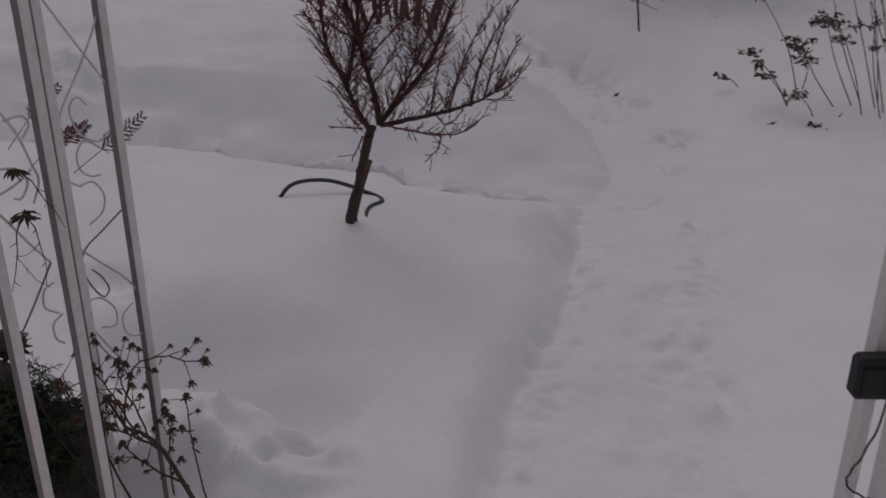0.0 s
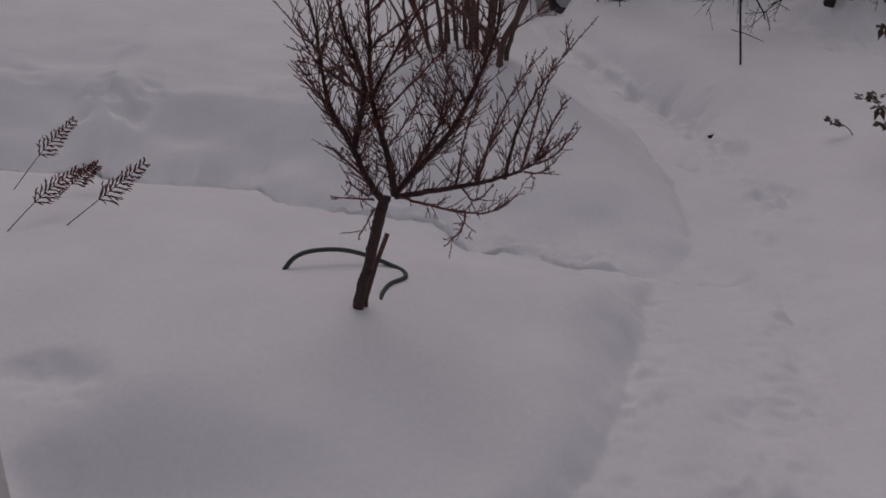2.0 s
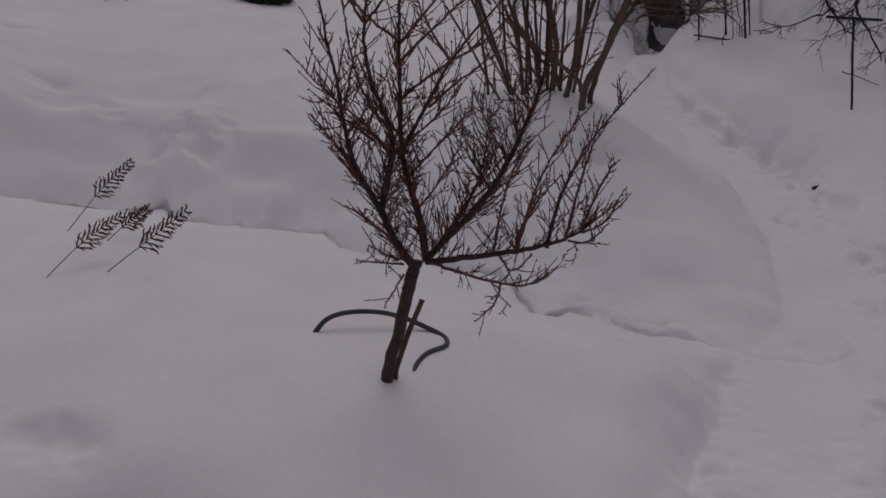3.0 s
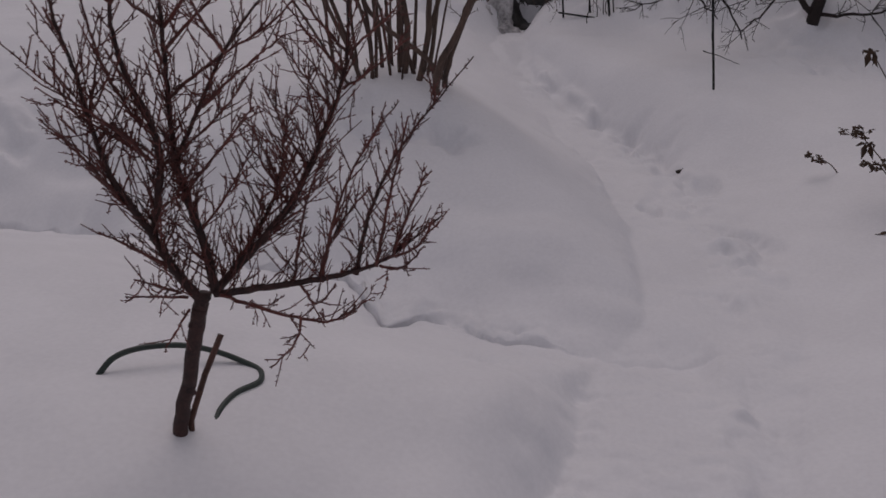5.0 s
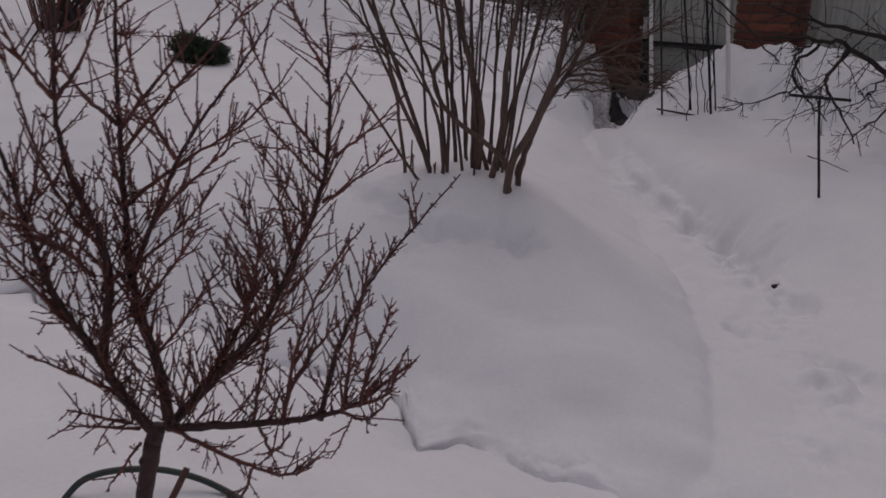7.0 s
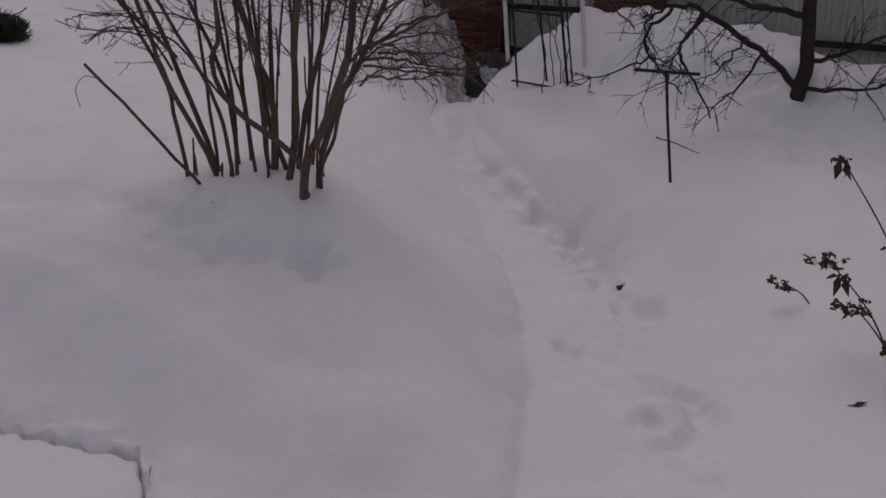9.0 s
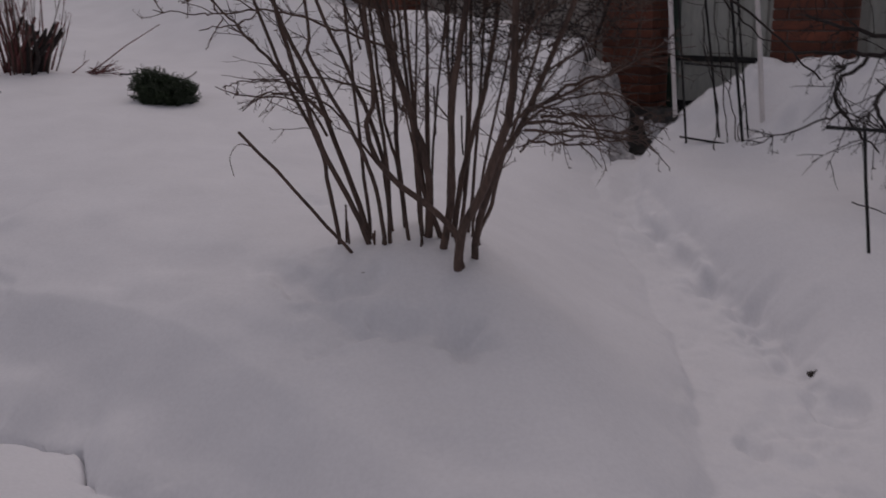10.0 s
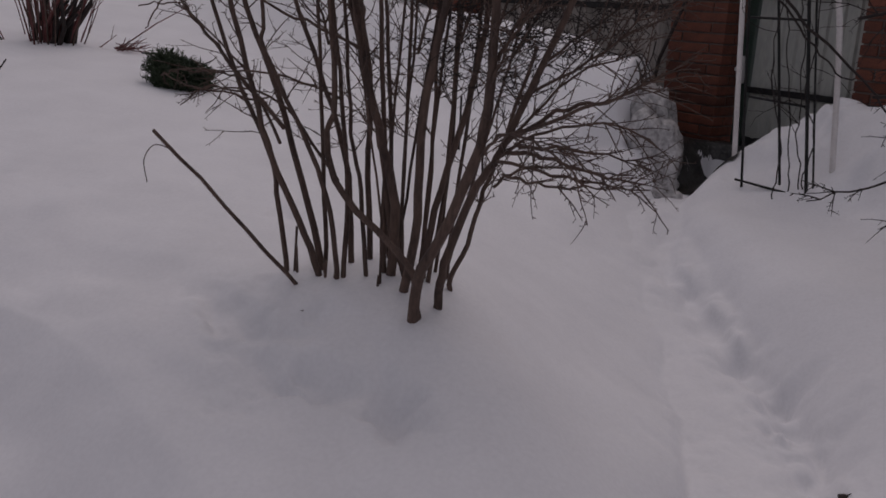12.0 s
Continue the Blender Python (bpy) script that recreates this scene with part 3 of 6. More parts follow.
def sheet_fence(s0, s1, z0, z1):
    t = thing("sheet_fence", WALL @ Vector((0.5 * (s0 + s1), 0.25, z0)), "grey profiled metal fence panel between brick pillars", "fence", kind="structure")
    ribbed_sheet(s0, s1, z0, z1, 0.26).make("sheet", SHEET, t, smooth=False)
    for z in (0.9, 1.7):
        g = Geo()
        g.box((s0, 0.20, z), (s1, 0.238, z + 0.045), WALL, 0.003)
        g.make("rail", IRON, t, smooth=False)


pillar(-0.79)
pillar(0.82)
pillar(-4.14, courses=32)
far_gate()
board_fence(-3.6, -0.8, 0.4, 2.3, "board_fence", "weathered grey upright boards on dark rails")
board_fence(-11.0, -4.15, 1.0, 2.9, "board_fence", "dark brown upright boards on dark rails", BROWN_BOARD)
sheet_fence(1.36, 6.5, 0.2, 2.3)


# dirty bank of shovelled snow beside the far gate
def dirty_bank():
    t = thing("snow_bank", on_snow(-0.25, 9.8), "grey dirty bank of shovelled icy snow beside the gate", "snow bank")
    for x, y, z, a, b, c in ((-0.24, 9.86, 0.62, 0.17, 0.26, 0.36), (-0.36, 10.08, 0.72, 0.22, 0.24, 0.36), (-0.30, 9.62, 0.44, 0.16, 0.18, 0.18), (-0.14, 9.78, 0.45, 0.12, 0.2, 0.18), (-0.10, 9.60, 0.33, 0.16, 0.16, 0.13), (-0.30, 9.95, 0.90, 0.13, 0.16, 0.17)):
        g = Geo()
        g.lump((x, y, z), (a, b, c), 0.4, 4)
        g.make("ice_lump", DIRTY_SNOW, t)


dirty_bank()


def bare_ground():
    """A patch of wet dark soil where the snow is cleared before the gate."""
    g, n, m = Geo(), 40, 30
    keep = {}
    for i in range(n + 1):
        for j in range(m + 1):
            a, d = -0.80 + 1.75 * i / n, -0.85 + 1.02 * j / m
            q = WALL @ Vector((a, d, 0))
            edge = (max(0, -d - 0.45) / 0.42) ** 2 + (max(0, a - 0.05) / 0.4) ** 2 + 0.2 * float(lumps(q.x, q.y, 0.16, 41)) + 0.15 * float(lumps(q.x, q.y, 0.06, 42))
            if edge < 1.2:
                keep[i, j] = len(g.v)
                g.v.append((q.x, q.y, on_snow(q.x, q.y)[2] + 0.008 + 0.008 * random.random()))
    for i, j in keep:
        if (i + 1, j) in keep and (i, j + 1) in keep and (i + 1, j + 1) in keep:
            g.f.append((keep[i, j], keep[i + 1, j], keep[i + 1, j + 1], keep[i, j + 1]))
    tagged(g.make("bare_ground", WET_SOIL), "patch of dark wet bare soil cleared before the gate", "soil", kind="structure")


bare_ground()


# ---- the small bare fruit tree in the bed ----
def small_tree():
    base = (-0.43, 3.21, 0.32)
    t = thing("fruit_tree", base, "small bare dark-barked fruit tree with dense spiky twigs standing in snow", "tree")
    g = Geo()
    line = wobble(curve([(-0.430, 3.205, 0.20), (-0.418, 3.205, 0.33), (-0.385, 3.205, 0.45), (-0.358, 3.20, 0.56), (-0.335, 3.20, 0.65), (-0.322, 3.20, 0.688)], 4), 0.0012)
    g.tube(line[:9], 0.0195, 0.0172, 12)
    g.tube(line[8:17], 0.0172, 0.0178, 12)
    g.tube(line[16:], 0.0178, 0.0150, 12)
    for z, da, r in ((0.43, 0.5, 0.008), (0.52, 2.8, 0.007), (0.60, 4.0, 0.009), (0.66, 5.2, 0.008)):
        q = min(line, key=lambda p: abs(p.z - z))
        g.lump(q + Vector((math.cos(da) * 0.014, math.sin(da) * 0.014, 0)), (r, r, r * 1.3), 0.4, 2)
    g.make("trunk", BARK, t)

    def buds(tw, line, r, gap):
        """Small beaded buds all along a twig."""
        for a, b in zip(line, line[1:]):
            e, seg = (b - a).normalized(), (b - a).length
            for i in range(int(seg / gap + random.random())):
                o = e.orthogonal().normalized()
                o.rotate(Matrix.Rotation(random.uniform(0, 6.28), 3, e))
                q = a.lerp(b, random.random())
                tw.tube([q, q + o * r, q + o * (r + random.uniform(0.0018, 0.0034)) + e * 0.0016], 0.0017, 0.0009, 4)

    def spur(tw, p, d, size, r, forks):
        """A straight stiff side twig with beaded buds and a few shorter twigs of its own."""
        d = d.normalized()
        bend = Vector((random.gauss(0, 0.09), random.gauss(0, 0.09), random.uniform(0.02, 0.25)))
        pts = [p, p + d * size * 0.45, p + (d + bend * 0.7).normalized() * size]
        tw.tube(pts, r, r * 0.62, 4)
        buds(tw, pts, r * 0.8, 0.0125)
        for i in range(forks):
            f = random.uniform(0.2, 0.85)
            o = d.orthogonal().normalized()
            o.rotate(Matrix.Rotation(random.uniform(0, 6.28), 3, d))
            spur(tw, p.lerp(pts[2], f), d * 0.75 + o * 0.8 + Vector((0, 0, 0.2)), size * random.uniform(0.3, 0.6), r * 0.88, 1 if i == 0 and size > 0.09 else 0)

    def limb(r0, r1, pts):
        """A limb through a few points; the thick ones carry dense side twigs low down, the thin ones few."""
        thick = r0 > 0.007
        if thick:
            r0, r1 = r0 * 0.78, r1 * 0.62
        pts = [Vector(p) for p in pts]
        for _ in range(2):
            pts = [pts[0]] + [0.25 * a + 0.5 * b + 0.25 * c for a, b, c in zip(pts, pts[1:], pts[2:])] + [pts[-1]]
        line = wobble(curve(pts, 4), 0.0010)
        n = len(line)
        g, tw = Geo(), Geo()
        k = max(2, n // 2)
        mid = 0.5 * (r0 + r1) * (0.80 if pts[-1][2] > 1.15 else 1.0)
        r1 = r1 * (0.62 if pts[-1][2] > 1.15 else 0.9)
        g.tube(line[:k], r0, mid, 8 if thick else 6)
        g.tube(line[k - 1:], mid, r1, 6)
        ob = g.make("limb", BARK if r0 > 0.005 else TWIG, t)
        flat = thick and pts[-1][2] < 1.0
        drooping = pts[-1][2] < pts[0][2] + 0.06 and pts[0][2] < 0.8
        buds(tw, line, r0 * 0.6 if thick else 0.5 * (r0 + r1), 0.010)
        step = 0.0054 if thick else 0.016 if drooping else 0.0105
        for k, (a, b) in enumerate(zip(line, line[1:])):
            e, seg = (b - a).normalized(), (b - a).length
            for i in range(int(seg / step + random.random())):
                p = a.lerp(b, random.random())
                low = ease(1.25, 1.0, p.z)
                if random.random() > (0.30 + 0.70 * low if thick else 0.62 + 0.38 * low):
                    continue
                if k / n > 0.8 and random.random() < 0.7:
                    continue
                o = e.orthogonal().normalized()
                o.rotate(Matrix.Rotation(random.uniform(0, 6.28), 3, e))
                if flat and o.z < -0.2:
                    o.z = -o.z
                o.y *= 0.75
                if drooping:
                    size, forks = random.choice((0.012, 0.02, 0.03, 0.05, 0.07)), random.choice((0, 0, 1))
                elif flat:
                    size, forks = random.choice((0.02, 0.035, 0.05, 0.07, 0.10)), random.choice((0, 1, 1))
                    if random.random() < 0.35:
                        continue
                elif thick:
                    size, forks = random.choice((0.04, 0.06, 0.09, 0.12, 0.16) if low > 0.4 else (0.04, 0.06, 0.10, 0.15)), random.choice((0, 1, 2, 3)) if low > 0.3 else random.choice((0, 0, 1))
                else:
                    size, forks = random.choice((0.015, 0.03, 0.05, 0.075, 0.10)), random.choice((0, 1, 2)) if low > 0.3 else random.choice((0, 0, 1))
                size *= 1 - 0.55 * ease(0.6, 1.0, k / n)
                if (p.x + 0.33) * o.x > 0:
                    d = e * 0.80 + o * 0.72 + Vector((0, 0, 0.45))
                else:
                    d = e * 0.66 + o * 1.0 + Vector((0, 0, 0.25))
                spur(tw, p, d, size, 0.0018 if size > 0.05 else 0.0015, forks)
        tagged(tw.make("twig_growth", TWIG, ob, "reddish-brown spiky twigs"), kind="stuff")

    limb(0.0155, 0.0032, ((-0.329, 3.200, 0.674), (-0.359, 3.184, 0.708), (-0.386, 3.169, 0.762), (-0.398, 3.153, 0.841), (-0.412, 3.137, 0.882), (-0.438, 3.121, 0.913), (-0.468, 3.106, 0.985), (-0.475, 3.090, 1.063), (-0.465, 3.074, 1.124), (-0.476, 3.059, 1.212), (-0.484, 3.043, 1.266), (-0.491, 3.027, 1.338), (-0.487, 3.011, 1.398), (-0.498, 2.996, 1.456), (-0.509, 2.980, 1.497)))
    limb(0.013, 0.006, ((-0.410, 3.170, 0.833), (-0.394, 3.164, 0.912), (-0.365, 3.157, 0.989), (-0.355, 3.151, 1.050), (-0.377, 3.145, 1.100), (-0.412, 3.138, 1.165), (-0.429, 3.132, 1.225), (-0.428, 3.125, 1.291), (-0.421, 3.119, 1.344), (-0.405, 3.113, 1.406), (-0.392, 3.106, 1.486), (-0.376, 3.100, 1.572)))
    limb(0.0155, 0.0065, ((-0.295, 3.200, 0.693), (-0.298, 3.202, 0.762), (-0.317, 3.204, 0.835), (-0.342, 3.205, 0.905), (-0.362, 3.207, 0.963), (-0.370, 3.209, 1.045), (-0.360, 3.211, 1.128), (-0.359, 3.213, 1.218), (-0.367, 3.215, 1.284), (-0.365, 3.216, 1.382), (-0.354, 3.218, 1.486), (-0.347, 3.220, 1.578)))
    limb(0.0135, 0.0048, ((-0.299, 3.220, 0.690), (-0.244, 3.233, 0.758), (-0.171, 3.247, 0.828), (-0.126, 3.260, 0.879), (-0.081, 3.273, 0.966), (-0.056, 3.287, 1.048), (-0.020, 3.300, 1.118), (0.004, 3.313, 1.197), (0.004, 3.327, 1.251), (-0.006, 3.340, 1.337), (-0.011, 3.353, 1.411), (-0.018, 3.367, 1.495), (-0.030, 3.380, 1.578)))
    limb(0.0075, 0.002, ((-0.262, 3.240, 0.742), (-0.199, 3.264, 0.830), (-0.164, 3.288, 0.889), (-0.159, 3.312, 0.945), (-0.165, 3.336, 0.999), (-0.154, 3.360, 1.080)))
    limb(0.0125, 0.0022, ((-0.292, 3.190, 0.694), (-0.193, 3.183, 0.721), (-0.088, 3.176, 0.737), (0.023, 3.169, 0.765), (0.083, 3.161, 0.794), (0.141, 3.154, 0.835), (0.175, 3.147, 0.878), (0.226, 3.140, 0.927)))
    limb(0.006, 0.0019, ((0.038, 3.170, 0.770), (0.040, 3.177, 0.839), (0.071, 3.184, 0.916), (0.086, 3.191, 0.967), (0.121, 3.199, 1.036), (0.145, 3.206, 1.075), (0.200, 3.213, 1.137), (0.276, 3.220, 1.233)))
    limb(0.0045, 0.0019, ((0.084, 3.160, 0.797), (0.099, 3.145, 0.872), (0.119, 3.130, 0.948), (0.138, 3.115, 1.041), (0.165, 3.100, 1.135)))
    limb(0.005, 0.0019, ((-0.041, 3.180, 0.744), (-0.024, 3.168, 0.820), (-0.012, 3.156, 0.920), (0.044, 3.144, 1.020), (0.099, 3.132, 1.115), (0.143, 3.120, 1.161)))
    limb(0.0038, 0.0019, ((0.123, 3.150, 0.826), (0.148, 3.127, 0.909), (0.179, 3.103, 0.997), (0.203, 3.080, 1.031)))
    limb(0.004, 0.0019, ((-0.108, 3.190, 0.727), (-0.095, 3.197, 0.797), (-0.093, 3.205, 0.867), (-0.079, 3.213, 0.938), (-0.035, 3.220, 1.022)))
    limb(0.0038, 0.0019, ((-0.055, 3.190, 0.737), (-0.054, 3.210, 0.798), (-0.002, 3.230, 0.895), (0.055, 3.250, 0.943)))
    limb(0.0048, 0.0019, ((-0.276, 3.180, 0.696), (-0.194, 3.160, 0.687), (-0.109, 3.140, 0.668), (-0.049, 3.120, 0.680), (-0.007, 3.100, 0.681), (0.047, 3.080, 0.700), (0.084, 3.060, 0.766)))
    limb(0.0034, 0.0019, ((-0.068, 3.100, 0.693), (-0.059, 3.080, 0.663), (-0.066, 3.060, 0.637), (-0.122, 3.040, 0.603)))
    limb(0.0034, 0.0019, ((-0.086, 3.170, 0.737), (-0.061, 3.147, 0.668), (-0.017, 3.123, 0.708), (0.010, 3.100, 0.779)))
    limb(0.0034, 0.0019, ((0.093, 3.150, 0.803), (0.127, 3.133, 0.796), (0.165, 3.117, 0.801), (0.195, 3.100, 0.872)))
    limb(0.0034, 0.0019, ((0.129, 3.140, 0.830), (0.174, 3.120, 0.847), (0.205, 3.100, 0.880), (0.216, 3.080, 0.937)))
    limb(0.004, 0.0019, ((-0.357, 3.190, 0.680), (-0.402, 3.155, 0.696), (-0.469, 3.120, 0.705)))
    limb(0.004, 0.0019, ((-0.373, 3.190, 0.690), (-0.377, 3.120, 0.733), (-0.405, 3.050, 0.781)))
    limb(0.0034, 0.0019, ((-0.356, 3.190, 0.651), (-0.368, 3.155, 0.629), (-0.393, 3.120, 0.576)))
    limb(0.0045, 0.0019, ((-0.391, 3.170, 0.766), (-0.412, 3.120, 0.802), (-0.413, 3.070, 0.855), (-0.451, 3.020, 0.894)))
    limb(0.0042, 0.0019, ((-0.372, 3.120, 1.016), (-0.391, 3.080, 1.080), (-0.421, 3.040, 1.119), (-0.472, 3.000, 1.170), (-0.506, 2.960, 1.220), (-0.537, 2.920, 1.290)))
    limb(0.0036, 0.0019, ((-0.443, 3.120, 0.919), (-0.468, 3.073, 1.006), (-0.489, 3.027, 1.080), (-0.515, 2.980, 1.131)))
    limb(0.0036, 0.0019, ((-0.416, 3.140, 1.034), (-0.438, 3.093, 1.083), (-0.500, 3.047, 1.132), (-0.525, 3.000, 1.188)))
    limb(0.004, 0.0019, ((-0.394, 3.140, 1.083), (-0.426, 3.120, 1.151), (-0.448, 3.100, 1.207), (-0.449, 3.080, 1.284), (-0.449, 3.060, 1.367), (-0.442, 3.040, 1.428), (-0.455, 3.020, 1.494)))
    limb(0.0036, 0.0019, ((-0.468, 3.080, 1.124), (-0.453, 3.093, 1.208), (-0.431, 3.107, 1.292), (-0.436, 3.120, 1.322)))
    limb(0.0045, 0.0019, ((-0.422, 3.120, 1.333), (-0.445, 3.100, 1.365), (-0.455, 3.080, 1.416), (-0.461, 3.060, 1.455), (-0.464, 3.040, 1.503)))
    limb(0.0045, 0.0019, ((-0.420, 3.120, 1.328), (-0.377, 3.125, 1.374), (-0.348, 3.130, 1.416), (-0.322, 3.135, 1.488), (-0.306, 3.140, 1.546)))
    limb(0.0045, 0.0019, ((-0.364, 3.210, 1.279), (-0.426, 3.220, 1.313), (-0.475, 3.230, 1.354), (-0.518, 3.240, 1.395), (-0.548, 3.250, 1.448), (-0.568, 3.260, 1.513)))
    limb(0.0045, 0.0019, ((-0.357, 3.210, 1.274), (-0.293, 3.223, 1.358), (-0.250, 3.235, 1.401), (-0.196, 3.247, 1.460), (-0.149, 3.260, 1.522)))
    limb(0.004, 0.0019, ((-0.357, 3.210, 1.230), (-0.262, 3.188, 1.326), (-0.178, 3.165, 1.388), (-0.099, 3.143, 1.447), (-0.046, 3.120, 1.496)))
    limb(0.0045, 0.0019, ((-0.368, 3.220, 1.125), (-0.320, 3.233, 1.173), (-0.263, 3.247, 1.215), (-0.183, 3.260, 1.252), (-0.114, 3.273, 1.299), (-0.087, 3.287, 1.337), (-0.050, 3.300, 1.404)))
    limb(0.006, 0.0019, ((-0.360, 3.210, 0.987), (-0.308, 3.196, 1.090), (-0.247, 3.183, 1.188), (-0.220, 3.169, 1.236), (-0.187, 3.155, 1.287), (-0.111, 3.141, 1.354), (-0.048, 3.127, 1.416), (0.003, 3.114, 1.488), (0.024, 3.100, 1.524)))
    limb(0.004, 0.0019, ((-0.273, 3.170, 1.122), (-0.197, 3.147, 1.204), (-0.115, 3.123, 1.245), (-0.068, 3.100, 1.281)))
    limb(0.004, 0.0019, ((-0.206, 3.140, 1.239), (-0.257, 3.155, 1.298), (-0.299, 3.170, 1.357), (-0.319, 3.185, 1.417), (-0.328, 3.200, 1.487)))
    limb(0.004, 0.0019, ((-0.003, 3.330, 1.211), (-0.043, 3.325, 1.254), (-0.083, 3.320, 1.301), (-0.111, 3.315, 1.344), (-0.138, 3.310, 1.397), (-0.159, 3.305, 1.481), (-0.168, 3.300, 1.533)))
    limb(0.0036, 0.0019, ((-0.010, 3.320, 1.172), (-0.054, 3.293, 1.229), (-0.096, 3.267, 1.285), (-0.113, 3.240, 1.331)))
    limb(0.0036, 0.0019, ((0.003, 3.340, 1.221), (0.060, 3.367, 1.266), (0.086, 3.393, 1.293), (0.112, 3.420, 1.334)))
    limb(0.0036, 0.0019, ((-0.009, 3.350, 1.368), (-0.036, 3.333, 1.416), (-0.062, 3.317, 1.479), (-0.069, 3.300, 1.514)))
    limb(0.0036, 0.0019, ((-0.017, 3.330, 1.136), (0.048, 3.307, 1.174), (0.100, 3.283, 1.221), (0.139, 3.260, 1.260)))
    limb(0.0034, 0.0019, ((-0.036, 3.310, 1.089), (-0.094, 3.333, 1.139), (-0.136, 3.357, 1.190), (-0.171, 3.380, 1.231)))
    limb(0.0034, 0.0019, ((-0.088, 3.290, 0.960), (-0.146, 3.307, 1.021), (-0.185, 3.323, 1.109), (-0.205, 3.340, 1.164)))
    limb(0.0034, 0.0019, ((-0.068, 3.300, 1.032), (-0.078, 3.280, 1.117), (-0.087, 3.260, 1.177), (-0.061, 3.240, 1.199)))
    limb(0.0036, 0.0019, ((-0.130, 3.270, 0.875), (-0.185, 3.293, 0.947), (-0.222, 3.317, 0.998), (-0.260, 3.340, 1.025)))
    limb(0.0034, 0.0019, ((-0.321, 3.210, 0.832), (-0.266, 3.233, 0.906), (-0.225, 3.257, 0.965), (-0.216, 3.280, 1.008)))
    limb(0.0034, 0.0019, ((-0.351, 3.210, 0.915), (-0.267, 3.173, 1.008), (-0.195, 3.137, 1.082), (-0.139, 3.100, 1.144)))
    limb(0.0034, 0.0019, ((-0.352, 3.210, 1.011), (-0.299, 3.233, 1.059), (-0.234, 3.257, 1.107), (-0.194, 3.280, 1.192)))
    limb(0.0034, 0.0019, ((-0.359, 3.150, 1.003), (-0.423, 3.180, 1.047), (-0.495, 3.210, 1.068), (-0.578, 3.240, 1.083)))


small_tree()


def hose_loop():
    g = Geo()
    a, b = on_snow(-0.73, 3.385, 0.012), on_snow(-0.36, 3.246, 0.02)
    g.tube(curve([a, (-0.691, 3.42, 0.375), (-0.635, 3.47, 0.383), (-0.551, 3.53, 0.366), (-0.473, 3.57, 0.333), (-0.398, 3.585, 0.298), (-0.345, 3.569, 0.283), (-0.322, 3.50, 0.288), (-0.36, 3.42, 0.295), (-0.37, 3.33, 0.295), b], 6), 0.0085, 0.0085, 8)
    ob = g.make("garden_hose", HOSE)
    tagged(ob, "dark green garden hose looped in the snow round a tree trunk", "hose")
    g = Geo()
    g.tube([(-0.405, 3.225, 0.22), (-0.40, 3.228, 0.33), (-0.375, 3.275, 0.43), (-0.346, 3.328, 0.518)], 0.008, 0.008, 8)
    ob = g.make("tree_stake", RUST)
    tagged(ob, "thin reddish-brown stake leaning beside the tree trunk", "stake")


hose_loop()


